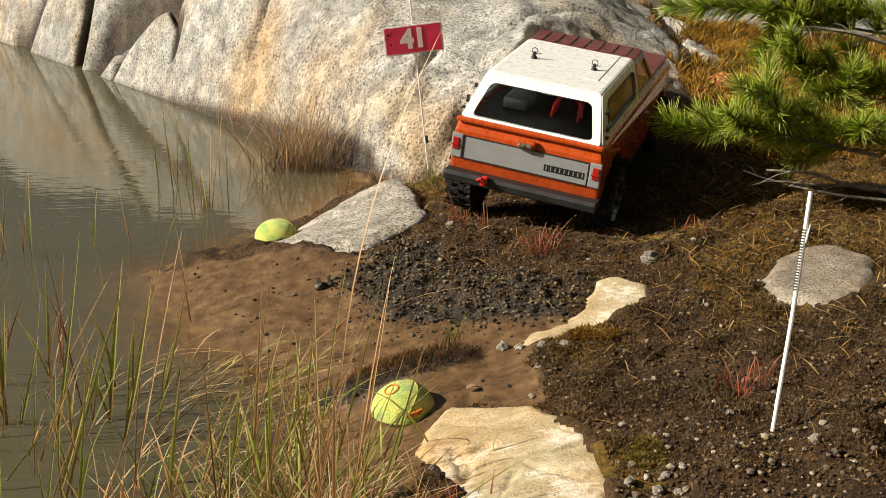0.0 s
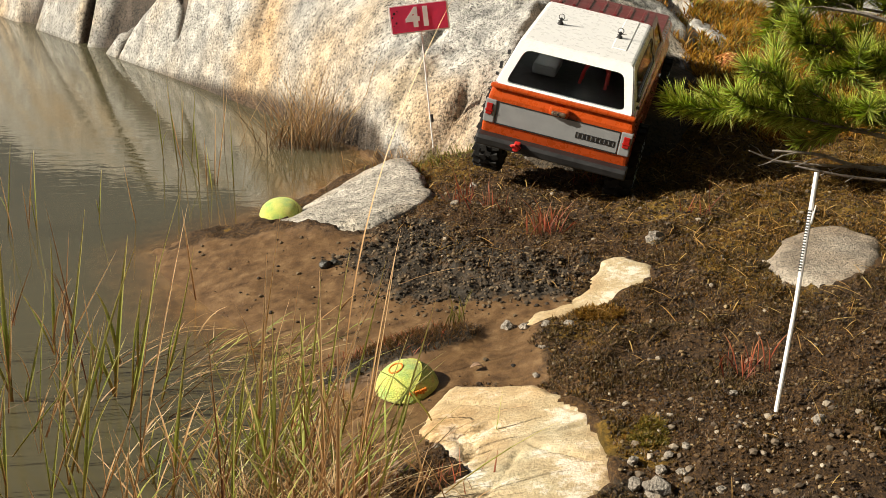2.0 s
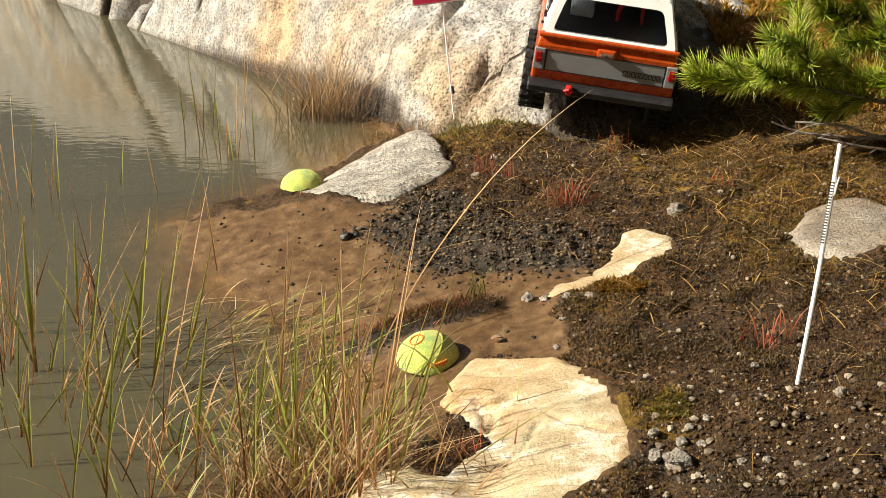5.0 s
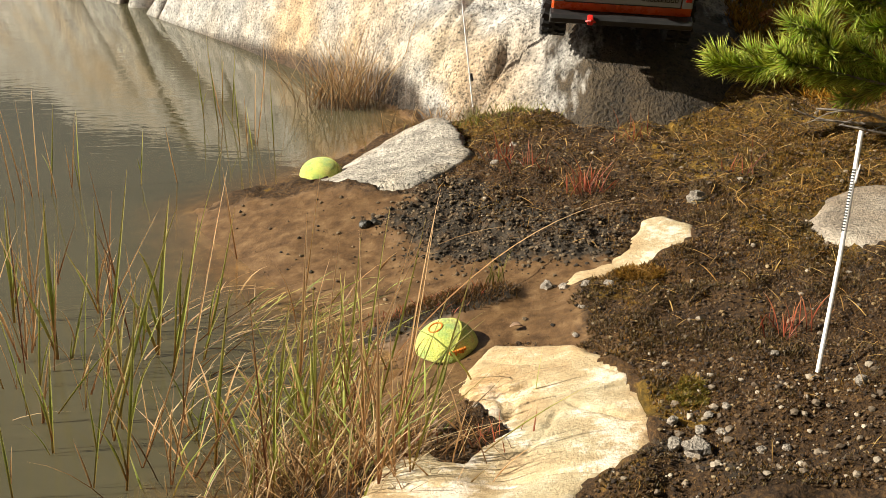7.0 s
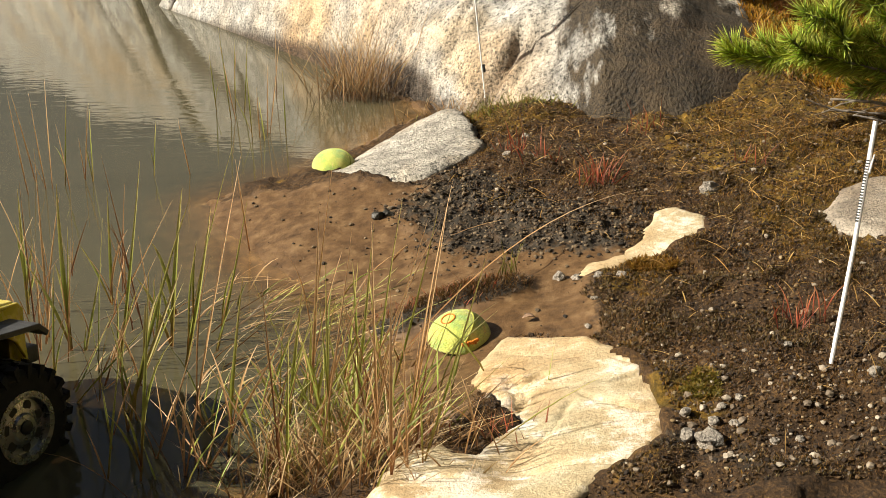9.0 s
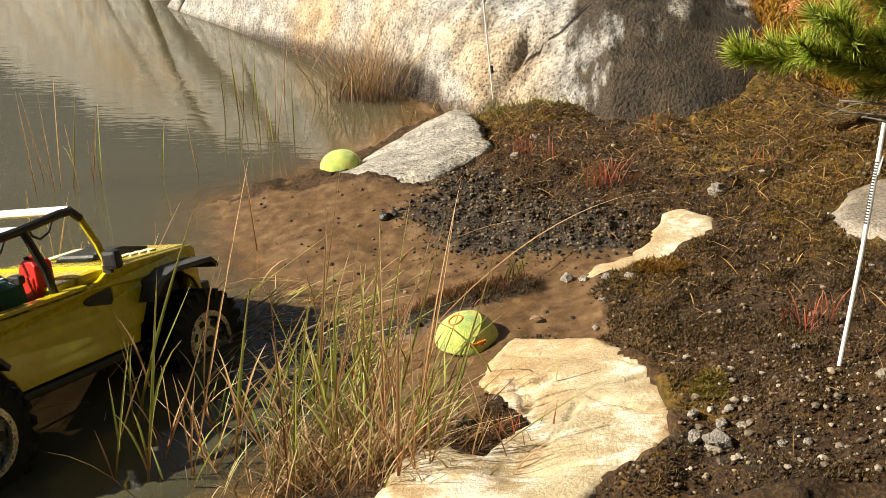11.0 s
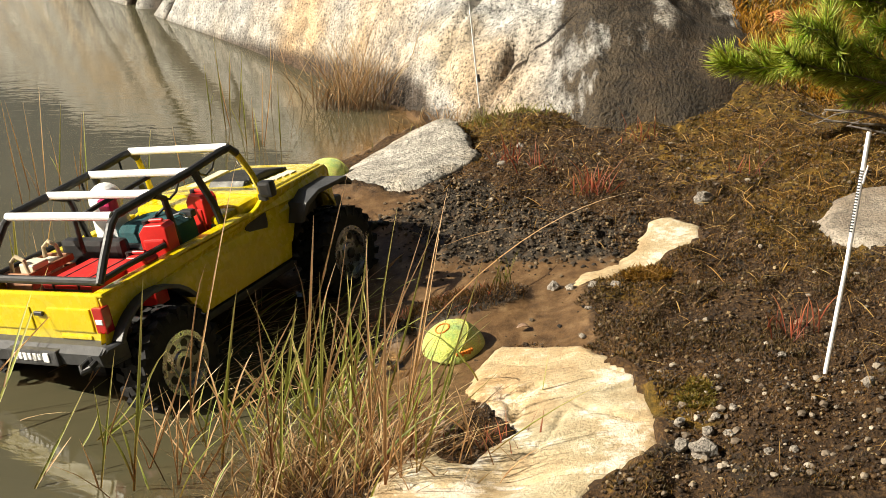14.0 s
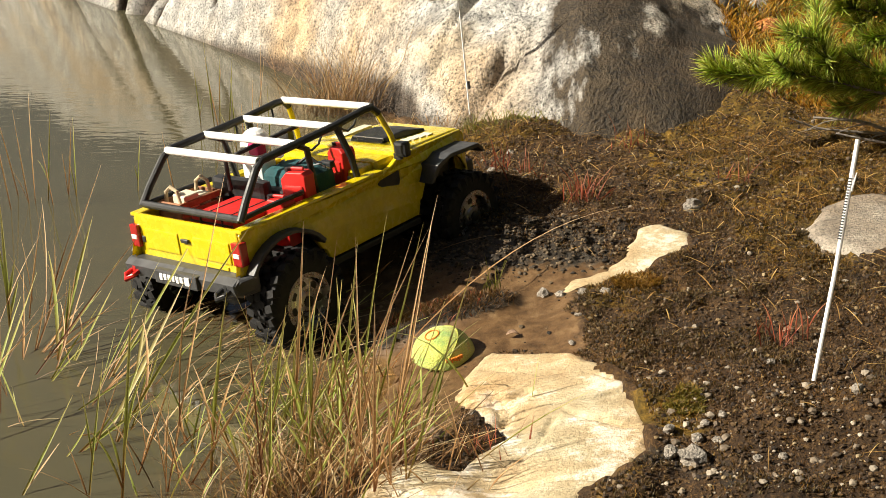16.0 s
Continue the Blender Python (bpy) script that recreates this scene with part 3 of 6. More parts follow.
def round_outline(corners, r, n=4):
    """Corner points in 3D with each corner rounded by about r."""
    out = []
    pts = [Vector(c) for c in corners]
    for k, p in enumerate(pts):
        a, b = pts[k - 1] - p, pts[(k + 1) % len(pts)] - p
        s, e = p + a.normalized() * r, p + b.normalized() * r
        for j in range(n + 1):
            u = j / n
            out.append((1 - u) ** 2 * s + 2 * u * (1 - u) * p + u * u * e)
    return out


def shift(pts, d):
    return [Vector(p) + Vector(d) for p in pts]


def thing(name, label, category, x=0, y=0, z=0, turn=0, group=""):
    ob = new(name)
    ob.matrix_basis = pose(x, y, z, 0, 0, turn)
    return tagged(ob, label, category, group)


def ground_at(x, y):
    return float(ground_height(np.array([x]), np.array([y]))[0])
# ---- ways of the two cars: x, y, z and the turns about x, y, z ----
BLAZER_WAY = [
    (0, (0.1918, 1.7191, 0.0736, 4.48, 8.17, -19.98)), (0.5, (0.1975, 1.7360, 0.0748, 5.37, 9.57, -18.50)), (1, (0.2011, 1.7575, 0.0778, 6.00, 11.14, -17.27)),
    (1.5, (0.2034, 1.7729, 0.0829, 6.56, 11.24, -16.12)), (2, (0.2073, 1.7875, 0.0884, 7.30, 11.03, -14.72)), (2.5, (0.2122, 1.8114, 0.0921, 8.43, 10.67, -12.99)),
    (3, (0.2194, 1.8370, 0.0944, 9.65, 10.54, -11.69)), (3.5, (0.2188, 1.8562, 0.1012, 10.85, 10.39, -10.32)), (4, (0.2178, 1.8760, 0.1093, 12.02, 9.68, -8.09)),
    (5.3, (0.224, 1.922, 0.146, 15, 7, -5)), (6.5, (0.227, 1.9778, 0.210, 20, 4, -2.67)), (7, (0.218, 1.993, 0.234, 21, 3.5, -2)), (7.5, (0.218, 2.005, 0.262, 21, 3, -3)),
    (9, (0.29, 2.16, 0.42, 24, 2, -14)), (10, (0.5, 2.6, 0.62, 20, 2, -24)), (11.2, (1.2, 3.6, 1.05, 18, 2, -34)), (16, (1.4, 3.9, 1.15, 18, 2, -34))]
JEEP_WAY = [
    (0, (-0.75, -0.35, 0.14, -4, 0, -20)), (5, (-0.64, -0.02, 0.14, -5, 0, -18)), (7, (-0.575, 0.52, 0.045, -8, -1, -20)), (8, (-0.555, 0.665, 0.010, -9, -2, -22)),
    (9, (-0.542, 0.785, -0.004, -8, -4, -24)), (10.2, (-0.475, 0.92, -0.03, -7, -9, -25)),
    (11.5, (-0.4086, 1.0343, -0.0515, -4.35, -12.01, -25.93)), (12, (-0.3751, 1.0499, -0.0436, -2.62, -9.79, -26.98)), (12.5, (-0.3674, 1.0791, -0.0447, -2.11, -8.92, -26.59)),
    (13, (-0.3523, 1.1132, -0.0420, -1.23, -9.33, -26.50)), (13.5, (-0.3263, 1.1480, -0.0336, 1.13, -11.0, -27.33)), (14, (-0.2994, 1.1932, -0.0301, 2.87, -9.90, -28.24)),
    (14.5, (-0.2665, 1.2332, -0.0243, 3.87, -9.03, -31.20)), (15, (-0.2212, 1.2614, -0.0170, 3.73, -8.86, -35.0)), (15.5, (-0.1877, 1.3009, -0.0119, 3.12, -7.99, -35.89)), (16, (-0.1634, 1.3246, -0.0068, 3.16, -5.49, -37.56))]


# ---- paints of the two cars ----
ORANGE = plain_material("orange_paint", (0.50, 0.072, 0.010), 0.28, vary=0.12, coat=0.5, dirt=(0.16, 0.06, 0.025), dirt_at=0.66)
MAROON = plain_material("maroon_paint", (0.13, 0.012, 0.014), 0.4, vary=0.3, coat=0.3, dirt=(0.17, 0.07, 0.05), dirt_at=0.6)
WHITE = plain_material("white_shell", (0.86, 0.86, 0.85), 0.3, vary=0.03, dirt=(0.5, 0.46, 0.4), dirt_at=0.76)
SILVER = plain_material("grey_panel", (0.27, 0.28, 0.29), 0.42, vary=0.08)
YELLOW = plain_material("yellow_paint", (0.64, 0.50, 0.004), 0.25, vary=0.08, coat=0.5, dirt=(0.20, 0.15, 0.02), dirt_at=0.66)
BLACK = plain_material("black_plastic", (0.018, 0.018, 0.019), 0.5, vary=0.3, bump=0.2)
GREYPL = plain_material("dark_grey_plastic", (0.05, 0.051, 0.054), 0.5, vary=0.35, bump=0.25)
RUBBER = plain_material("tyre_rubber", (0.011, 0.0105, 0.0105), 0.85, vary=0.4, dirt=(0.05, 0.036, 0.025), dirt_at=0.68, bump=0.4)
CHROME = plain_material("rim_metal", (0.42, 0.43, 0.45), 0.28, metal=1.0, vary=0.15, dirt=(0.05, 0.04, 0.03), dirt_at=0.66)
REDPL = plain_material("red_plastic", (0.56, 0.020, 0.016), 0.4, vary=0.15)
TAIL = plain_material("tail_lens", (0.38, 0.012, 0.010), 0.15, vary=0.1, coat=0.6)
BRASS = plain_material("badge_metal", (0.55, 0.45, 0.36), 0.3, metal=0.9, vary=0.2)
TEAL = plain_material("teal_cloth", (0.012, 0.075, 0.085), 0.85, vary=0.3, bump=0.6, bump_scale=900.0)
WOOD = plain_material("crate_wood", (0.30, 0.13, 0.06), 0.7, vary=0.4, scale=120)
ROPE = plain_material("straw_rope", (0.50, 0.40, 0.26), 0.85, vary=0.3, bump=0.5)
PAPER = plain_material("cream_board", (0.66, 0.60, 0.46), 0.7, vary=0.1)
PINK = plain_material("pink_plastic", (0.50, 0.02, 0.12), 0.45, vary=0.2)


def glass_material():
    m, tree, bsdf = shader("tinted_glass")
    bsdf.inputs["Base Color"].default_value = (0.72, 0.74, 0.76, 1)
    bsdf.inputs["Roughness"].default_value = 0.04
    bsdf.inputs["Transmission Weight"].default_value = 1.0
    bsdf.inputs["IOR"].default_value = 1.12
    return m


GLASS = glass_material()


# ---- wheels ----
def wheel(car, x, y, z, r, width):
    s = 1 if x > 0 else -1
    bm = bmesh.new()
    b_lathe(bm, [(0.005, -s * width * 0.5), (0.006, 0), (0.006, s * width * 0.52), (0.003, s * width * 0.55)], 10)
    hub = part("wheel", bm, BLACK, car)
    hub.location = (x, y, z)
    rr, w = r * 0.52, width / 2
    bm = bmesh.new()
    b_lathe(bm, [(rr, -w * 0.75), (rr * 1.1, -w), (r * 0.84, -w), (r * 0.93, -w * 0.86), (r * 0.945, -w * 0.4), (r * 0.945, w * 0.4), (r * 0.93, w * 0.86), (r * 0.84, w), (rr * 1.1, w), (rr, w * 0.75)], 40, close=True)
    part("tyre", bm, RUBBER, hub)
    bm = bmesh.new()
    n = 22
    for k in range(n):
        for lane, (x0, x1, off) in enumerate(((-1.05, -0.5, 0), (-0.42, 0.05, 0.5), (-0.05, 0.42, 0.0), (0.5, 1.05, 0.5))):
            a = 2 * math.pi * (k + off) / n
            m = Matrix.Rotation(a, 4, "X") @ Matrix.Translation((0, 0, r * 0.955)) @ Matrix.Rotation(0.3 * (1 if lane % 2 else -1), 4, "Z")
            b_box(bm, (x0 * w, -r * 0.075, -r * 0.05), (x1 * w, r * 0.075, r * 0.045), 0, m)
            if lane in (0, 3):
                e = x0 if lane == 0 else x1
                b_box(bm, (min(e, e * 0.9) * w, -r * 0.06, -r * 0.17), (max(e, e * 0.9) * w, r * 0.06, -r * 0.03), 0, m)
    tagged(part("tread", bm, RUBBER, hub), "knobbly black tread blocks", kind="stuff")
    bm = bmesh.new()
    o = s * w
    b_lathe(bm, [(rr * 1.12, o * 0.9), (rr * 1.12, o * 1.04), (rr * 0.93, o * 1.04), (rr * 0.86, o * 0.72), (rr * 0.90, -o * 0.6), (rr * 1.02, -o * 0.6)], 36, close=True)
    b_lathe(bm, [(rr * 0.92, o * 0.50), (rr * 0.92, o * 0.70), (rr * 0.45, o * 0.80), (rr * 0.40, o * 0.92), (rr * 0.22, o * 0.94), (rr * 0.2, o * 0.8)], 32)
    for k in range(12):
        a = 2 * math.pi * (k + 0.5) / 12
        b_lathe(bm, [(rr * 0.045, o), (rr * 0.045, o * 1.1)], 6, Matrix.Rotation(a, 4, "X") @ Matrix.Translation((0, rr * 1.02, 0)))
    part("rim", bm, CHROME, hub, "solid silver rim with black discs for round holes")
    # black discs on the solid rim paint in the dark of open holes
    for k in range(7):
        a = 2 * math.pi * k / 7
        bm = bmesh.new()
        b_lathe(bm, [(rr * 0.16, o * 0.60), (rr * 0.16, o * 0.775), (rr * 0.13, o * 0.775)], 12, Matrix.Rotation(a, 4, "X") @ Matrix.Translation((0, rr * 0.66, 0)))
        part("dark_hole_disc", bm, BLACK, hub)
    return hub


def arch(y, r, z, lo, n=8):
    """Points of a wheel arch in a lower edge, from back to front."""
    out = []
    for k in range(n + 1):
        a = math.pi - math.pi * k / n
        out.append((y + r * math.cos(a), max(lo, z + r * 0.98 * math.sin(a))))
    return out


# ---- orange and white car ----
def build_blazer():
    car = thing("off_road_car", "orange radio-controlled off-road car with a white hardtop climbing the rock", "model car")
    low = 0.066
    side_line = [(-0.236, 0.080), (-0.228, low)] + arch(-0.155, 0.062, 0.058, low) + arch(0.155, 0.062, 0.058, low) + [(0.238, low), (0.246, 0.085), (0.246, 0.135), (0.238, 0.147), (0.10, 0.152), (-0.225, 0.152), (-0.234, 0.149), (-0.240, 0.136), (-0.240, 0.098)]
    bm = bmesh.new()
    b_prism(bm, side_line, -0.099, 0.099, 0.006, lambda y, z: 1.0 - 0.05 * max(0, (z - 0.13) / 0.02) - 0.04 * max(0, (y - 0.15) / 0.1))
    part("body", bm, ORANGE, car)
    bm = bmesh.new()
    b_box(bm, (-0.086, 0.085, 0.149), (0.086, 0.238, 0.1545), 0.002)
    b_box(bm, (-0.03, 0.09, 0.153), (0.03, 0.23, 0.157), 0.002)
    part("hood", bm, MAROON, car, "faded maroon hood")
    # hardtop: frame pieces round the openings
    belt, roof = 0.152, 0.207
    bm = bmesh.new()
    b_box(bm, (-0.074, -0.198, roof - 0.008), (0.074, -0.008, roof), 0.0035)
    b_box(bm, (0.038, -0.150, roof - 0.001), (0.058, -0.012, roof + 0.0008), 0.0007, None, 1)
    rear_o = [(-0.090, -0.236, belt), (0.090, -0.236, belt), (0.074, -0.197, roof - 0.001), (-0.074, -0.197, roof - 0.001)]
    rear_i = [(-0.079, -0.2335, belt + 0.003), (0.079, -0.2335, belt + 0.003), (0.0655, -0.205, roof - 0.012), (-0.0655, -0.205, roof - 0.012)]
    top = part("hardtop", bm, WHITE, car, "white hardtop with worn paint at the corners")
    bm = bmesh.new()
    b_ringframe(bm, round_outline(rear_o, 0.006), round_outline(rear_i, 0.009), (0, 0.004, 0.001))
    part("rear_frame", bm, WHITE, top)
    for s in (-1, 1):
        bm = bmesh.new()
        so = [(s * 0.0925, -0.234, belt), (s * 0.0925, -0.008, belt), (s * 0.0755, -0.008, roof - 0.002), (s * 0.0755, -0.197, roof - 0.002)]
        si = [(s * 0.0895, -0.198, belt + 0.010), (s * 0.0895, -0.026, belt + 0.010), (s * 0.079, -0.026, roof - 0.012), (s * 0.079, -0.180, roof - 0.012)]
        b_ringframe(bm, round_outline(so, 0.005), round_outline(si, 0.008), (-s * 0.004, 0, 0))
        part("side_frame", bm, WHITE, top)
    for s in (-1, 1):
        for y, z, l in ((-0.215, 0.165, 0.010), (-0.205, 0.183, 0.006), (-0.222, 0.158, 0.004)):
            bm = bmesh.new()
            b_box(bm, (s * (0.0955 - (z - belt) * 0.3) - 0.0022, y, z), (s * (0.0955 - (z - belt) * 0.3) + 0.0022, y + 0.004, z + l), 0.0008, None, 1)
            part("chipped_edge", bm, BLACK, top)
    bm = bmesh.new()
    b_plate(bm, shift(round_outline(rear_i, 0.009), (0, 0.0015, 0.0006)), (0, 0.0008, 0.0003))
    part("rear_window", bm, GLASS, car, "dark tinted rear window")
    for s in (-1, 1):
        si = [(s * 0.0885, -0.198, belt + 0.010), (s * 0.0885, -0.026, belt + 0.010), (s * 0.078, -0.026, roof - 0.012), (s * 0.078, -0.180, roof - 0.012)]
        bm = bmesh.new()
        b_plate(bm, round_outline(si, 0.008), (-s * 0.001, 0, 0))
        part("side_window", bm, GLASS, car, "dark side window")
        bm = bmesh.new()
        b_ringframe(bm, shift(round_outline(si, 0.008), (s * 0.0025, 0, 0)), shift(round_outline([(p[0], p[1] * 0.985 - 0.0017, p[2] + (0.0015 if p[2] < 0.17 else -0.0015)) for p in si], 0.008), (s * 0.0025, 0, 0)), (-s * 0.001, 0, 0))
        part("window_seal", bm, BLACK, car)
        bm = bmesh.new()
        do = [(s * 0.0925, -0.006, belt), (s * 0.0925, 0.100, belt), (s * 0.0755, 0.054, roof - 0.004), (s * 0.0755, -0.006, roof - 0.004)]
        di = [(s * 0.0895, 0.004, belt + 0.006), (s * 0.0895, 0.082, belt + 0.006), (s * 0.079, 0.050, roof - 0.012), (s * 0.079, 0.004, roof - 0.012)]
        b_ringframe(bm, do, di, (-s * 0.004, 0, 0))
        part("door_frame", bm, MAROON, car)
        bm = bmesh.new()
        b_plate(bm, shift(di, (-s * 0.001, 0, 0)), (-s * 0.001, 0, 0))
        part("door_window", bm, GLASS, car)
        bm = bmesh.new()
        b_box(bm, (s * 0.1, 0.03, 0.118), (s * 0.1 + s * 0.002, 0.045, 0.122) if s > 0 else (s * 0.1 + 0.002, 0.045, 0.122), 0)
        part("door_handle", bm, CHROME, car, "chrome handle")
    bm = bmesh.new()
    b_box(bm, (-0.0755, -0.0075, roof - 0.010), (0.0755, 0.056, roof - 0.0015), 0.003)
    cab = part("cab_roof", bm, MAROON, car, "ribbed maroon cab roof")
    for k in range(7):
        x = -0.06 + 0.02 * k
        bm = bmesh.new()
        b_box(bm, (x - 0.0028, -0.002, roof - 0.003), (x + 0.0028, 0.048, roof + 0.0002), 0.0008, None, 1)
        part("roof_rib", bm, MAROON, cab)
    bm = bmesh.new()
    wo = [(-0.088, 0.100, belt), (0.088, 0.100, belt), (0.073, 0.056, roof - 0.006), (-0.073, 0.056, roof - 0.006)]
    wi = [(-0.080, 0.096, belt + 0.005), (0.080, 0.096, belt + 0.005), (0.067, 0.060, roof - 0.011), (-0.067, 0.060, roof - 0.011)]
    b_ringframe(bm, wo, wi, (0, -0.004, 0))
    part("windscreen_frame", bm, MAROON, car)
    bm = bmesh.new()
    b_plate(bm, shift(wi, (0, -0.002, 0)), (0, -0.001, 0))
    part("windscreen", bm, GLASS, car)
    # tailgate
    bm = bmesh.new()
    b_plate(bm, [(-0.0815, -0.2402, 0.1005), (0.0815, -0.2402, 0.1005), (0.0815, -0.2402, 0.1305), (-0.0815, -0.2402, 0.1305)], (0, -0.0012, 0))
    gate = part("tailgate_panel", bm, SILVER, car, "flat grey tailgate panel with dark outline")
    bm = bmesh.new()
    b_ringframe(bm, [(-0.0822, -0.2412, 0.0998), (0.0822, -0.2412, 0.0998), (0.0822, -0.2412, 0.1312), (-0.0822, -0.2412, 0.1312)], [(-0.0808, -0.2412, 0.1012), (0.0808, -0.2412, 0.1012), (0.0808, -0.2412, 0.1298), (-0.0808, -0.2412, 0.1298)], (0, -0.0008, 0))
    part("panel_border", bm, BLACK, gate)
    bm = bmesh.new()
    for k in range(9):
        x = 0.0255 + k * 0.0058
        b_ringframe(bm, [(x, -0.2416, 0.1085), (x + 0.0048, -0.2416, 0.1085), (x + 0.0048, -0.2416, 0.1165), (x, -0.2416, 0.1165)], [(x + 0.001, -0.2416, 0.1095), (x + 0.0038, -0.2416, 0.1095), (x + 0.0038, -0.2416, 0.1155), (x + 0.001, -0.2416, 0.1155)], (0, -0.0005, 0))
    part("letter_bars", bm, BLACK, gate, "row of plain dark outlined bars")
    bm = bmesh.new()
    b_box(bm, (-0.096, -0.2412, 0.1475), (0.096, -0.234, 0.1535), 0.0025)
    part("tailgate_lip", bm, ORANGE, car)
    bm = bmesh.new()
    b_box(bm, (-0.014, -0.247, 0.1315), (0.012, -0.239, 0.1435), 0.0035)
    part("handle_recess", bm, ORANGE, car)
    bm = bmesh.new()
    b_box(bm, (-0.0105, -0.2495, 0.133), (0.0085, -0.2445, 0.1395), 0.0028)
    badge = part("tailgate_badge", bm, BRASS, car, "oval bronze-coloured badge")
    bm = bmesh.new()
    b_lathe(bm, [(0.0016, -0.0004), (0.0016, 0.0006)], 12, Matrix.Translation((-0.001, -0.2497, 0.1362)) @ Matrix.Rotation(radians(90), 4, "Z"))
    part("badge_centre", bm, BLACK, badge)
    for s in (-1, 1):
        bm = bmesh.new()
        b_box(bm, (s * 0.0905 - 0.0075, -0.2425, 0.100), (s * 0.0905 + 0.0075, -0.236, 0.1315), 0.0015)
        lamp = part("tail_light", bm, SILVER, car, "red tail light in a grey surround")
        bm = bmesh.new()
        b_box(bm, (s * 0.0915 - 0.0042, -0.2440, 0.111), (s * 0.0915 + 0.0042, -0.240, 0.1265), 0.001)
        b_box(bm, (s * 0.0915 - 0.0052, -0.2450, 0.1165), (s * 0.0915 + 0.0052, -0.240, 0.1176), 0)
        part("lens", bm, TAIL, lamp)
    bm = bmesh.new()
    b_prism(bm, [(-0.254, 0.073), (-0.255, 0.0805), (-0.251, 0.0845), (-0.234, 0.0845), (-0.234, 0.070), (-0.250, 0.070)], -0.101, 0.101, 0.003)
    part("rear_bumper", bm, BLACK, car, "black rear bumper")
    bm = bmesh.new()
    b_box(bm, (-0.048, -0.266, 0.078), (-0.040, -0.252, 0.088), 0.002)
    b_tube(bm, [(-0.048, -0.262, 0.082), (-0.050, -0.270, 0.087), (-0.044, -0.273, 0.091), (-0.038, -0.270, 0.087), (-0.040, -0.262, 0.082)], 0.0016, 6)
    part("tow_shackle", bm, REDPL, car, "small red tow shackle")
    # body posts and clips on the roof
    for x in (-0.0406, 0.0415):
        bm = bmesh.new()
        b_lathe(bm, [(0.0045, 0), (0.0035, 0.003), (0.002, 0.004), (0.002, 0.009)], 10, Matrix.Translation((x, -0.105, roof)) @ Matrix.Rotation(radians(-90), 4, "Y"))
        post = part("body_post", bm, BLACK, car)
        bm = bmesh.new()
        ring = [(x + 0.004 * math.cos(a), -0.105, roof + 0.0105 + 0.004 * math.sin(a)) for a in [2 * math.pi * k / 12 for k in range(12)]]
        b_tube(bm, ring + ring[:2], 0.0006, 5)
        b_tube(bm, [(x - 0.003, -0.110, roof + 0.006), (x + 0.008, -0.100, roof + 0.0065)], 0.0006, 5)
        part("clip", bm, BLACK, post)
    # inside
    bm = bmesh.new()
    for x in (-0.045, 0.045):
        b_box(bm, (x - 0.028, -0.02, 0.10), (x + 0.028, 0.035, 0.145), 0.008)
        b_box(bm, (x - 0.028, -0.045, 0.12), (x + 0.028, -0.025, 0.190), 0.008)
    b_box(bm, (-0.082, -0.228, 0.1505), (0.082, 0.092, 0.1535), 0.001)
    part("seats", bm, BLACK, car)
    bm = bmesh.new()
    for dy in (0, 0.02):
        b_tube(bm, [(0.008, -0.165 + dy, 0.153), (0.010, -0.165 + dy, 0.170), (0.018, -0.16 + dy, 0.186), (0.034, -0.16 + dy, 0.187), (0.042, -0.16 + dy, 0.175), (0.043, -0.165 + dy, 0.153)], 0.0022, 8)
    part("roll_bar", bm, REDPL, car, "red roll bar")
    bm = bmesh.new()
    b_box(bm, (-0.058, -0.17, 0.153), (-0.025, -0.12, 0.168), 0.004)
    b_box(bm, (-0.032, -0.09, 0.153), (-0.008, -0.065, 0.193), 0.010)
    part("cargo", bm, SILVER, car)
    # running gear
    bm = bmesh.new()
    for s in (-1, 1):
        b_box(bm, (s * 0.035 - 0.006, -0.22, 0.055), (s * 0.035 + 0.006, 0.23, 0.072), 0.002)
    b_box(bm, (-0.03, -0.06, 0.045), (0.03, 0.06, 0.07), 0.005)
    for y in (-0.155, 0.155):
        b_tube(bm, [(-0.085, y, 0.056), (0.085, y, 0.056)], 0.009, 10)
        b_box(bm, (-0.022, y - 0.018, 0.042), (0.022, y + 0.018, 0.072), 0.008)
        for s in (-1, 1):
            b_tube(bm, [(s * 0.055, y - 0.01, 0.06), (s * 0.045, y - 0.03, 0.10)], 0.006, 8)
    b_box(bm, (-0.085, -0.225, 0.068), (0.085, 0.235, 0.10), 0.002)
    part("chassis", bm, BLACK, car)
    wheels = [wheel(car, s * 0.092, y, 0.056, 0.056, 0.035) for s in (-1, 1) for y in (-0.155, 0.155)]
    return car, wheels


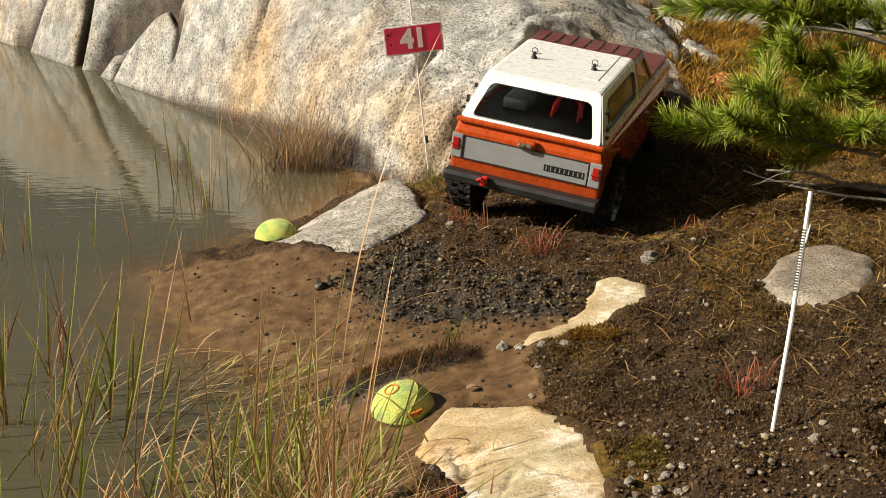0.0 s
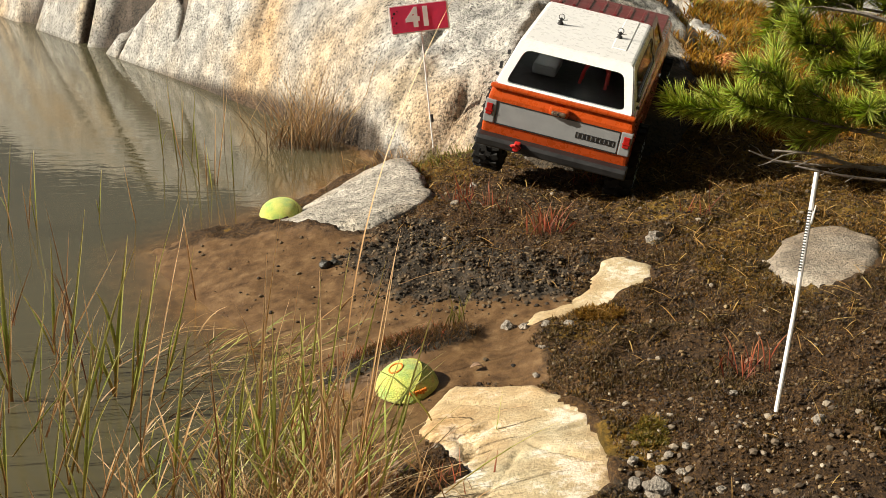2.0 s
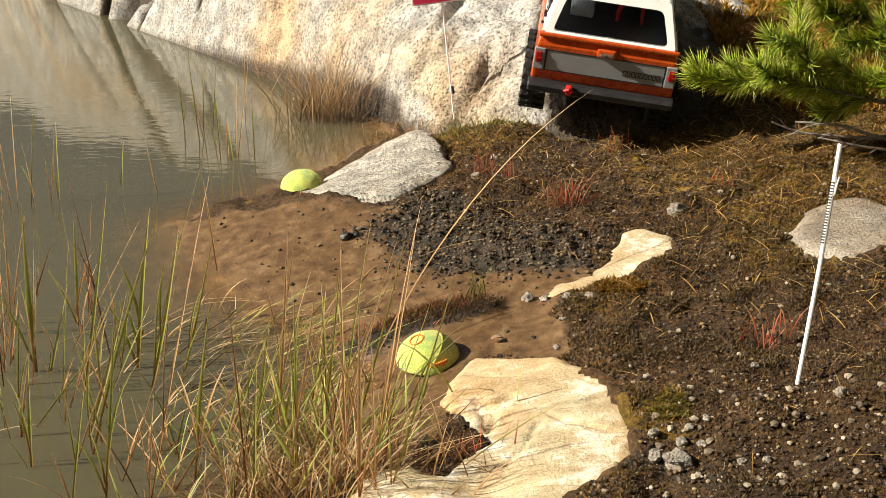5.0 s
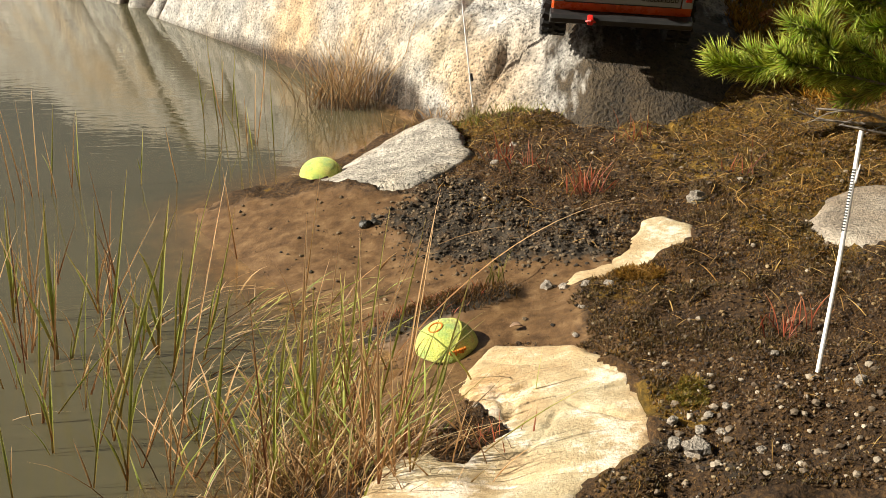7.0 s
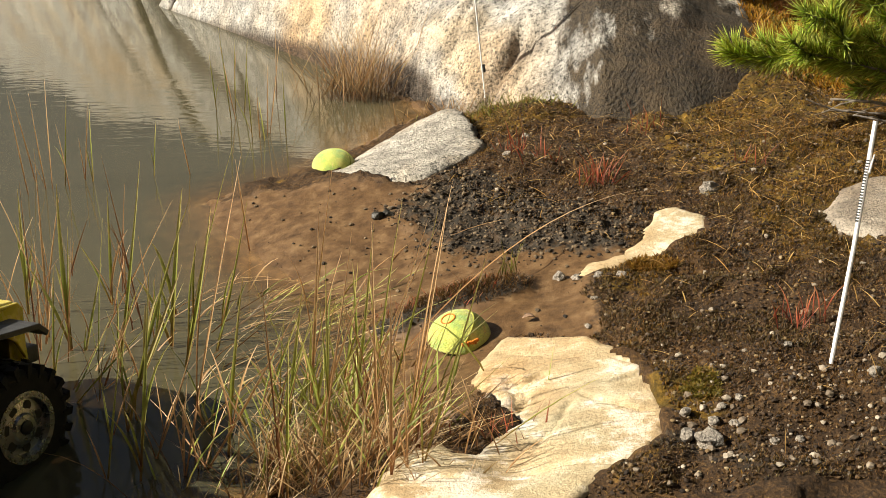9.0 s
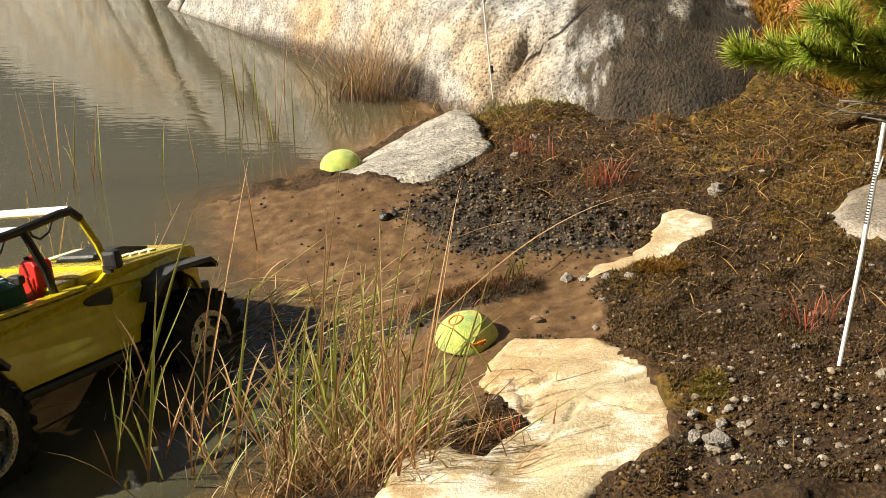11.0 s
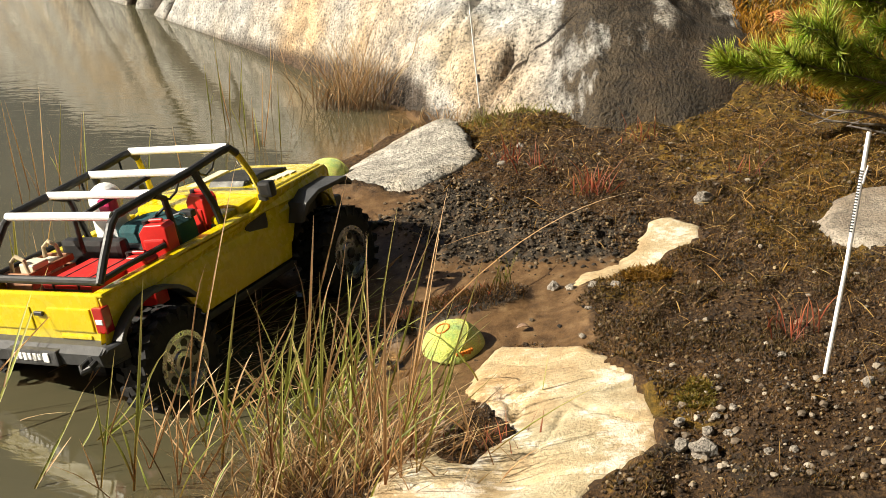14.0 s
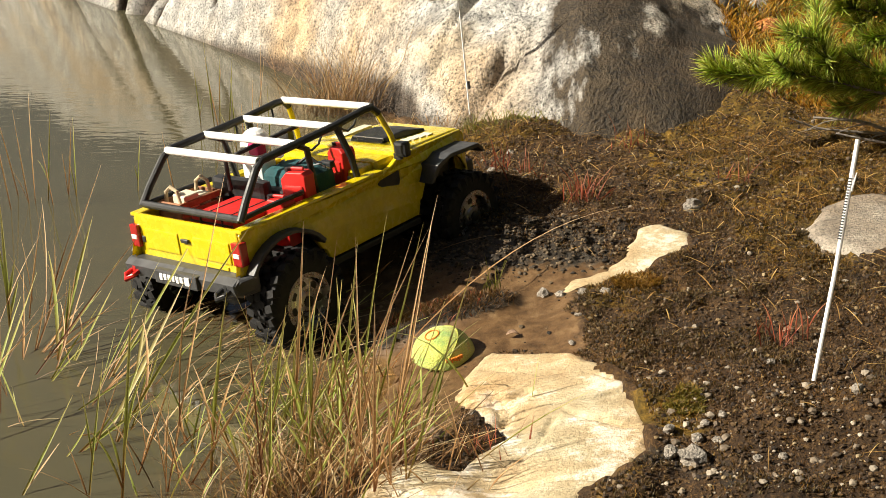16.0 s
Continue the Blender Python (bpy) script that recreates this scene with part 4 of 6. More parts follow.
# ---- yellow open truck ----
def build_jeep():
    car = thing("off_road_truck", "yellow radio-controlled open truck with a black roll cage and loaded bed", "model car")
    low = 0.072
    line = [(-0.190, 0.098), (-0.183, low + 0.012)] + arch(-0.141, 0.060, 0.064, low + 0.012) + [(-0.075, low), (0.075, low)] + arch(0.141, 0.060, 0.066, low + 0.015) + [(0.196, 0.09), (0.199, 0.135), (0.193, 0.141), (0.07, 0.149), (0.056, 0.150), (0.040, 0.1425), (0.02, 0.1375), (-0.06, 0.1365), (-0.10, 0.1385), (-0.190, 0.1415), (-0.193, 0.137)]

    def narrow(y, z):
        return 1.0 - 0.28 * max(0, (y - 0.06) / 0.14) - 0.03 * max(0, (z - 0.12) / 0.02)
    # two sides and the nose, with an open tub between
    for s in (-1, 1):
        bm = bmesh.new()
        b_prism(bm, line, s * 0.087, s * 0.081, 0.0015, narrow)
        part("side_panel", bm, YELLOW, car)
    bm = bmesh.new()
    b_prism(bm, [(0.054, 0.120), (0.197, 0.118), (0.198, 0.138), (0.191, 0.1425), (0.07, 0.1515), (0.054, 0.1525)], -0.082, 0.082, 0.004, narrow)
    b_box(bm, (-0.054, 0.185, 0.080), (0.054, 0.1985, 0.128), 0.003)
    hood = part("hood", bm, YELLOW, car)
    bm = bmesh.new()
    b_prism(bm, [(0.085, 0.1495), (0.165, 0.1435), (0.165, 0.1475), (0.13, 0.1555), (0.09, 0.1555)], -0.022, 0.030, 0.003)
    part("hood_scoop", bm, BLACK, hood, "black hood scoop")
    for k in range(5):
        bm = bmesh.new()
        b_box(bm, (0.0405, 0.088 + k * 0.013, 0.1498 - k * 0.0010), (0.0545, 0.098 + k * 0.013, 0.1512 - k * 0.0009), 0)
        part("sticker_bar", bm, PAPER, hood, "plain pale sticker bar")
    bm = bmesh.new()
    b_box(bm, (-0.058, 0.09, 0.1450), (-0.044, 0.15, 0.1505), 0)
    part("sticker", bm, PAPER, hood, "plain pale sticker strip")
    bm = bmesh.new()
    for k in range(7):
        b_box(bm, (-0.033 + k * 0.010, 0.196, 0.09), (-0.028 + k * 0.010, 0.2, 0.12), 0)
    part("grille_slots", bm, BLACK, hood)
    bm = bmesh.new()
    b_box(bm, (-0.082, -0.194, 0.092), (0.082, -0.188, 0.1425), 0.0022)
    for s in (-1, 1):
        b_box(bm, (s * 0.04 - 0.028, -0.1955, 0.105), (s * 0.04 + 0.028, -0.192, 0.128), 0.0012)
    b_box(bm, (0.022, -0.1955, 0.0975), (0.062, -0.192, 0.1015), 0.001)
    gate = part("tailgate", bm, YELLOW, car, "yellow pressed tailgate with dirt marks")
    for lo, hi in (((-0.006, -0.197, 0.120), (0.006, -0.194, 0.124)), ((-0.072, -0.1962, 0.112), (-0.066, -0.194, 0.119))):
        bm = bmesh.new()
        b_box(bm, lo, hi, 0.0006, None, 1)
        part("latch", bm, BLACK, gate)
    bm = bmesh.new()
    for s in (-1, 1):
        b_box(bm, (min(s * 0.074, s * 0.0885), -0.1935, 0.139), (max(s * 0.074, s * 0.0885), 0.02, 0.143), 0.0015)
    part("tub_rail", bm, YELLOW, car)
    for s in (-1, 1):
        bm = bmesh.new()
        b_box(bm, (s * 0.0815 - 0.0065, -0.1985, 0.106), (s * 0.0815 + 0.0065, -0.188, 0.131), 0.0015)
        lamp = part("tail_light", bm, TAIL, car, "red and clear tail light")
        bm = bmesh.new()
        b_box(bm, (s * 0.0815 - 0.0045, -0.1992, 0.115), (s * 0.0815 + 0.0045, -0.1975, 0.120), 0.0005, None, 1)
        part("clear_lens", bm, WHITE, lamp)
    # flares
    for s in (-1, 1):
        for y in (-0.141, 0.141):
            bm = bmesh.new()
            inner = 0.062 if y > 0 else 0.080
            pts = [(y + 0.060 * math.cos(a), 0.062 + 0.060 * math.sin(a)) for a in [math.pi * (0.2 + 0.62 * k / 10) for k in range(11)]]
            outer = [(p[0] + 0.004 * (p[0] - y) / 0.06, p[1] + 0.004) for p in pts]
            b_prism(bm, pts + outer[::-1], s * inner, s * 0.099, 0.0015)
            if y > 0:
                bm.free()
                bm = bmesh.new()
                b_prism(bm, [(0.085, 0.108), (0.10, 0.126), (0.125, 0.133), (0.178, 0.131), (0.188, 0.122), (0.186, 0.118), (0.176, 0.126), (0.125, 0.128), (0.104, 0.121), (0.09, 0.107)], s * 0.058, s * 0.100, 0.001)
            part("wheel_flare", bm, GREYPL, car, "dark grey wheel flare")
    # bumper
    bm = bmesh.new()
    b_prism(bm, [(-0.212, 0.080), (-0.214, 0.092), (-0.206, 0.097), (-0.186, 0.097), (-0.186, 0.078), (-0.205, 0.076)], -0.098, 0.098, 0.004, lambda y, z: 1.0 if y > -0.2 else 0.9)
    b_box(bm, (-0.034, -0.217, 0.079), (0.034, -0.205, 0.0945), 0.002)
    bumper = part("rear_bumper", bm, GREYPL, car, "dark grey winch-style rear bumper")
    bm = bmesh.new()
    for k in range(6):
        b_box(bm, (-0.024 + k * 0.0066, -0.2182, 0.084 + 0.001 * (k % 2)), (-0.019 + k * 0.0066, -0.2168, 0.0915), 0.0004, None, 1)
    b_box(bm, (0.016, -0.2182, 0.0835), (0.024, -0.2168, 0.0925), 0.0012)
    part("plate_bars", bm, WHITE, bumper, "row of plain white bars")
    for x, mat in ((-0.072, REDPL), (0.074, BLACK)):
        bm = bmesh.new()
        b_tube(bm, [(x - 0.005, -0.210, 0.086), (x - 0.006, -0.221, 0.083), (x, -0.226, 0.080), (x + 0.006, -0.221, 0.083), (x + 0.005, -0.210, 0.086)], 0.0028, 8)
        b_box(bm, (x - 0.003, -0.214, 0.081), (x + 0.003, -0.205, 0.092), 0.001, None, 1)
        part("tow_hook", bm, mat, bumper, "red tow hook" if x < 0 else "black tow hook")
    bm = bmesh.new()
    b_box(bm, (-0.06, 0.198, 0.082), (0.06, 0.214, 0.098), 0.003)
    part("front_bumper", bm, GREYPL, car)
    # cage
    for s in (-1, 1):
        bm = bmesh.new()
        b_tube(bm, [(s * 0.078, -0.183, 0.148), (s * 0.0765, -0.170, 0.166), (s * 0.0735, -0.148, 0.192), (s * 0.0725, -0.138, 0.1985), (s * 0.0715, -0.10, 0.2005), (s * 0.0705, -0.03, 0.2045), (s * 0.0700, 0.020, 0.2095), (s * 0.0700, 0.033, 0.2095), (s * 0.0715, 0.042, 0.201)], 0.0042, 10)
        rail = part("cage_rail", bm, BLACK, car, "black cage tube")
        bm = bmesh.new()
        b_tube(bm, [(s * 0.0705, -0.025, 0.203), (s * 0.074, -0.012, 0.165), (s * 0.076, -0.008, 0.137)], 0.004, 8)
        part("cage_post", bm, BLACK, rail)
        bm = bmesh.new()
        b_tube(bm, [(s * 0.071, 0.041, 0.203), (s * 0.076, 0.052, 0.175), (s * 0.0795, 0.060, 0.142)], 0.0036, 8)
        part("screen_pillar", bm, YELLOW, rail, "yellow windscreen pillar")
        for y0, z0 in ((0.012, 0.2055), (-0.045, 0.200)):
            bm = bmesh.new()
            b_tube(bm, [(s * 0.068, y0, z0), (s * 0.064, y0 - 0.003, z0 - 0.010), (s * 0.064, y0 - 0.014, z0 - 0.014), (s * 0.066, y0 - 0.024, z0 - 0.009), (s * 0.068, y0 - 0.028, z0 - 0.003)], 0.0013, 6)
            part("grab_strap", bm, BLACK, rail)
        bm = bmesh.new()
        b_tube(bm, [(s * 0.073, -0.09, 0.150), (s * 0.074, -0.15, 0.150), (s * 0.075, -0.182, 0.149)], 0.003, 8)
        b_tube(bm, [(s * 0.0715, -0.085, 0.199), (s * 0.066, -0.068, 0.19), (s * 0.062, -0.06, 0.14)], 0.0036, 8)
        part("bed_rail", bm, BLACK, car)
        bm = bmesh.new()
        b_box(bm, (min(s * 0.084, s * 0.102), 0.045, 0.150), (max(s * 0.084, s * 0.102), 0.056, 0.168), 0.004)
        b_box(bm, (min(s * 0.080, s * 0.09), 0.049, 0.146), (max(s * 0.080, s * 0.09), 0.053, 0.153), 0)
        part("side_mirror", bm, BLACK, car, "black side mirror")
    for y, z, x in ((-0.142, 0.1985, 0.0725), (-0.088, 0.2015, 0.0715), (-0.030, 0.2045, 0.0705), (0.033, 0.2105, 0.070)):
        bm = bmesh.new()
        b_tube(bm, [(-x, y, z), (x, y, z)], 0.0042, 12)
        part("cross_bar", bm, WHITE, car, "white cross tube of the cage")
    bm = bmesh.new()
    b_tube(bm, [(-0.077, -0.182, 0.150), (0.077, -0.182, 0.150)], 0.004, 10)
    b_tube(bm, [(-0.015, -0.112, 0.150), (-0.015, -0.112, 0.183), (-0.008, -0.100, 0.188), (0.015, -0.02, 0.202)], 0.0026, 8)
    part("rear_bar", bm, BLACK, car)
    # windscreen frame and pane
    bm = bmesh.new()
    fo = [(-0.080, 0.060, 0.143), (0.080, 0.060, 0.143), (0.072, 0.038, 0.208), (-0.072, 0.038, 0.208)]
    fi = [(-0.073, 0.058, 0.149), (0.073, 0.058, 0.149), (0.066, 0.040, 0.203), (-0.066, 0.040, 0.203)]
    b_plate(bm, fi, (0, -0.0008, 0))
    pane = part("windscreen", bm, CLEAR, car, "clear windscreen")
    pane.visible_shadow = False
    # dash and cab floor
    bm = bmesh.new()
    b_box(bm, (-0.081, 0.018, 0.085), (0.081, 0.055, 0.139), 0.004)
    b_box(bm, (-0.081, -0.185, 0.084), (0.081, 0.055, 0.090), 0)
    part("cab_floor", bm, BLACK, car)
    bm = bmesh.new()
    b_box(bm, (-0.074, 0.022, 0.112), (0.074, 0.058, 0.1505), 0.006)
    b_box(bm, (-0.06, -0.03, 0.115), (0.00, 0.02, 0.130), 0.005)
    part("dashboard", bm, YELLOW, car, "moulded yellow dashboard")
    bm = bmesh.new()
    b_box(bm, (0.014, -0.006, 0.095), (0.070, 0.032, 0.148), 0.004)
    cool = part("cool_box", bm, YELLOW, car, "yellow cool box with grey lid seam")
    bm = bmesh.new()
    b_box(bm, (0.020, -0.0078, 0.126), (0.064, -0.0055, 0.141), 0.001, None, 1)
    b_lathe(bm, [(0.0045, 0), (0.0045, 0.002), (0.003, 0.003)], 14, Matrix.Translation((0.066, 0.016, 0.128)))
    part("lid_trim", bm, SILVER, cool)
    # load
    bm = bmesh.new()
    b_box(bm, (-0.012, -0.166, 0.105), (0.046, -0.108, 0.134), 0.004)
    b_box(bm, (-0.016, -0.170, 0.132), (0.050, -0.104, 0.142), 0.003)
    box = part("red_box", bm, REDPL, car, "red flat storage box")
    bm = bmesh.new()
    b_box(bm, (-0.016, -0.1712, 0.1345), (0.050, -0.1698, 0.1362), 0)
    for x in (0.0, 0.034):
        b_box(bm, (x - 0.001, -0.1712, 0.118), (x + 0.001, -0.102, 0.1426), 0.0004, None, 1)
    part("box_strap", bm, BLACK, box)

    def can(x, y, z, turn):
        m = Matrix.Translation((x, y, z)) @ Matrix.Rotation(radians(turn), 4, "Z")
        bm = bmesh.new()
        b_prism(bm, [(-0.016, 0), (0.016, 0), (0.016, 0.042), (0.008, 0.050), (-0.012, 0.050), (-0.016, 0.046)], -0.009, 0.009, 0.002)
        b_box(bm, (-0.002, -0.010, 0.051), (0.002, 0.006, 0.054), 0.0008, None, 1)
        b_box(bm, (-0.011, -0.012, 0.008), (0.011, 0.012, 0.036), 0.002)
        bmesh.ops.transform(bm, matrix=m, verts=bm.verts)
        c = part("jerry_can", bm, REDPL, car, "red jerry can")
        bm = bmesh.new()
        b_lathe(bm, [(0.004, 0), (0.004, 0.006)], 10, m @ Matrix.Translation((0, 0.010, 0.047)) @ Matrix.Rotation(radians(-90), 4, "Y"))
        part("cap", bm, BLACK, c)
    can(0.060, -0.082, 0.120, 100)
    can(0.045, 0.002, 0.122, 75)
    can(0.062, -0.115, 0.100, 95)
    bm = bmesh.new()
    b_box(bm, (-0.012, -0.074, 0.100), (0.058, -0.018, 0.163), 0.016, None, 3)
    b_box(bm, (0.012, -0.080, 0.105), (0.05, -0.066, 0.135), 0.006)
    bag = part("duffel_bag", bm, TEAL, car, "dark teal cloth bag")
    bm = bmesh.new()
    b_tube(bm, [(0.02, -0.045, 0.161), (0.036, -0.040, 0.172), (0.050, -0.035, 0.160)], 0.002, 6)
    b_box(bm, (0.042, -0.030, 0.156), (0.058, -0.022, 0.164), 0.002)
    part("bag_strap", bm, BLACK, bag)
    bm = bmesh.new()
    b_tube(bm, [(0.046, -0.050, 0.164), (0.056, -0.044, 0.166), (0.060, -0.034, 0.158), (0.052, -0.036, 0.160)], 0.0011, 6)
    part("carabiner", bm, CHROME, bag, "steel carabiner")
    # crate with rope handles
    bm = bmesh.new()
    b_box(bm, (-0.071, -0.166, 0.106), (-0.034, -0.112, 0.110), 0.0006, None, 1)
    crate = part("slatted_crate", bm, WOOD, car, "brown slatted wooden crate")
    for z in (0.112, 0.122, 0.132, 0.142):
        for lo, hi in (((-0.072, -0.166), (-0.069, -0.112)), ((-0.036, -0.166), (-0.033, -0.112)), ((-0.072, -0.168), (-0.033, -0.165)), ((-0.072, -0.113), (-0.033, -0.110))):
            bm = bmesh.new()
            b_box(bm, (*lo, z), (*hi, z + 0.007), 0.0006, None, 1)
            part("slat", bm, WOOD, crate)
    for y in (-0.160, -0.118):
        bm = bmesh.new()
        b_tube(bm, [(-0.066, y, 0.146), (-0.064, y, 0.158), (-0.055, y, 0.164), (-0.045, y, 0.160), (-0.042, y, 0.146)], 0.0022, 8)
        part("rope_handle", bm, ROPE, crate, "straw rope handle")
    bm = bmesh.new()
    b_box(bm, (-0.065, -0.160, 0.128), (-0.045, -0.140, 0.152), 0.001, Matrix.Rotation(radians(4), 4, "Y"), 1)
    b_box(bm, (-0.058, -0.136, 0.128), (-0.040, -0.120, 0.149), 0.001, None, 1)
    part("cream_packet", bm, PAPER, crate)
    bm = bmesh.new()
    b_box(bm, (-0.062, -0.100, 0.098), (0.024, -0.086, 0.158), 0.006)
    b_box(bm, (-0.015, -0.086, 0.098), (0.070, -0.070, 0.146), 0.005)
    part("rear_seat", bm, BLACK, car)
    # driver figure: one plain form
    bm = bmesh.new()
    bmesh.ops.create_uvsphere(bm, u_segments=18, v_segments=12, radius=0.0175, matrix=Matrix.Translation((-0.034, -0.050, 0.184)))
    b_box(bm, (-0.052, -0.062, 0.110), (-0.018, -0.036, 0.172), 0.008)
    part("driver_figure", bm, WHITE, car, "plain white helmeted doll")
    bm = bmesh.new()
    b_box(bm, (-0.026, -0.070, 0.176), (-0.010, -0.056, 0.190), 0.003)
    part("pink_pad", bm, PINK, car)
    bm = bmesh.new()
    for s in (-1, 1):
        b_box(bm, (s * 0.032 - 0.005, -0.18, 0.062), (s * 0.032 + 0.005, 0.19, 0.080), 0.002)
    b_box(bm, (-0.028, -0.05, 0.050), (0.028, 0.05, 0.075), 0.005)
    b_box(bm, (-0.080, -0.185, 0.078), (0.080, 0.06, 0.086), 0)
    b_box(bm, (-0.05, 0.06, 0.08), (0.05, 0.18, 0.12), 0.004)
    for y in (-0.141, 0.141):
        b_tube(bm, [(-0.085, y, 0.049), (0.085, y, 0.049)], 0.008, 10)
        b_box(bm, (-0.020, y - 0.016, 0.036), (0.020, y + 0.016, 0.064), 0.007)
        for s in (-1, 1):
            b_tube(bm, [(s * 0.052, y - 0.008, 0.052), (s * 0.045, y - 0.025, 0.095)], 0.006, 8)
    for s in (-1, 1):
        b_box(bm, (s * 0.082 - 0.005, -0.075, 0.062), (s * 0.082 + 0.005, 0.075, 0.070), 0.002)
    part("chassis", bm, BLACK, car)
    wheels = [wheel(car, s * 0.095, y, 0.052, 0.053, 0.036) for s in (-1, 1) for y in (-0.141, 0.141)]
    return car, wheels


def clear_material():
    m, tree, bsdf = shader("clear_pane")
    bsdf.inputs["Base Color"].default_value = (0.95, 0.95, 0.9, 1)
    bsdf.inputs["Roughness"].default_value = 0.05
    bsdf.inputs["Transmission Weight"].default_value = 1.0
    bsdf.inputs["IOR"].default_value = 1.05
    return m


CLEAR = clear_material()
blazer, blazer_wheels = build_blazer()
jeep, jeep_wheels = build_jeep()
# ---- plants: blades, reeds, tufts ----
GREEN_REED = blade_material("green_reed", (0.20, 0.09, 0.035), (0.28, 0.38, 0.09), (0.58, 0.58, 0.26), 0.5)
PALE_REED = blade_material("pale_reed", (0.30, 0.24, 0.10), (0.46, 0.44, 0.18), (0.55, 0.48, 0.28), 0.25)
STRAW = blade_material("straw_stem", (0.18, 0.09, 0.04), (0.52, 0.40, 0.24), (0.78, 0.68, 0.52), 0.65)
RUSSET = blade_material("russet_stem", (0.10, 0.04, 0.02), (0.20, 0.11, 0.055), (0.34, 0.24, 0.14), 0.5)
DRY = blade_material("dry_grass", (0.09, 0.055, 0.028), (0.32, 0.23, 0.12), (0.58, 0.49, 0.32), 0.6)
RED_STEM = blade_material("red_stem", (0.16, 0.05, 0.03), (0.34, 0.09, 0.05), (0.42, 0.24, 0.12), 0.4)
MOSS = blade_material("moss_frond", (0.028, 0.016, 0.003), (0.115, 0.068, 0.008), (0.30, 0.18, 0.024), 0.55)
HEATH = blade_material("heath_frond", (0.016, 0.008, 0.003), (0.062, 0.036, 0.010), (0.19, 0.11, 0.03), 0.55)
FRESH = blade_material("fresh_grass", (0.05, 0.05, 0.012), (0.15, 0.17, 0.03), (0.30, 0.30, 0.08), 0.4)
rng = np.random.default_rng(7)
BENT = []


def add_blade(store, base, tip, width, sag=0.0, segs=6, face=None):
    """One leaf from base to tip: a shallow channel that narrows to a point and droops by sag."""
    vs, fs, al = store
    base, tip = np.array(base, float), np.array(tip, float)
    run = tip - base
    ang = face if face is not None else rng.uniform(0, math.pi)
    across = np.array([math.cos(ang), math.sin(ang) * 0.6, 0.0])
    deep = np.array([-math.sin(ang), math.cos(ang), 0.0])
    long = np.linalg.norm(run)
    flat = np.array([run[0], run[1], 0.0])
    flat = flat / (np.linalg.norm(flat) + 1e-6)
    start = len(vs)
    for i in range(segs + 1):
        k = i / segs
        p = base + run * k + np.array([0, 0, 1]) * sag * long * 4 * k * (1 - k) - flat * sag * long * 1.2 * k * (1 - k)
        w = width / 2 * (0.65 + 0.7 * k if k < 0.4 else 0.93 * (1 - (k - 0.4) / 0.6) ** 0.7 + 0.05)
        vs += [tuple(p - across * w), tuple(p + deep * w * 0.45), tuple(p + across * w)]
        al += [k, k, k]
    for i in range(segs):
        a = start + 3 * i
        fs += [(a, a + 1, a + 4, a + 3), (a + 1, a + 2, a + 5, a + 4)]


def leaf_part(name, store, material, parent=None, label=""):
    return from_lists(name, store[0], store[1], material, parent, label, True, store[2])


MEET_T = np.arange(7, 16, 0.1)
MEET_X, MEET_Y, MEET_A = (np.interp(MEET_T, [r[0] for r in JEEP_WAY], [r[1][i] for r in JEEP_WAY]) for i in (0, 1, 5))
MEET_HX, MEET_HY = -np.sin(np.radians(MEET_A)), np.cos(np.radians(MEET_A))


def jeep_meets(x, y):
    """The time at which the truck's nose reaches a plant, or None."""
    dx, dy = x - MEET_X, y - MEET_Y
    ahead, aside = dx * MEET_HX + dy * MEET_HY, dx * MEET_HY - dy * MEET_HX
    hits = np.nonzero((np.abs(aside) < 0.125) & (ahead > -0.2) & (ahead < 0.225))[0]
    return (MEET_T[hits[0]], (MEET_HX[hits[0]], MEET_HY[hits[0]])) if len(hits) else None


def trample(ob, x, y, z):
    met = jeep_meets(x, y)
    if met:
        t, (hx, hy) = met
        axis = Vector((-hy, hx, 0))
        up = Matrix.Translation((x, y, z))
        down = Matrix.Translation((x, y, z - 0.01)) @ Matrix.Rotation(radians(82), 4, axis)
        # free again once the tail has passed, it rises part of the way
        ahead = (x - MEET_X) * MEET_HX + (y - MEET_Y) * MEET_HY
        gone = np.nonzero((ahead < -0.24) & (MEET_T > t))[0]
        rows = [(0, up), (max(0.1, t - 0.3), up), (t + 0.15, down)]
        if len(gone) and MEET_T[gone[0]] > t + 0.4 and MEET_T[gone[0]] < 15.2:
            risen = Matrix.Translation((x, y, z)) @ Matrix.Rotation(radians(rng.uniform(30, 66)), 4, (axis + Vector((rng.normal(0, 0.4), rng.normal(0, 0.4), 0))).normalized())
            t2 = float(MEET_T[gone[0]])
            rows += [(t2, down), (t2 + 0.6, risen), (16, risen)] if t2 + 0.6 < 15.9 else [(16, risen)]
        else:
            rows.append((16, down))
        BENT.append((ob, rows))


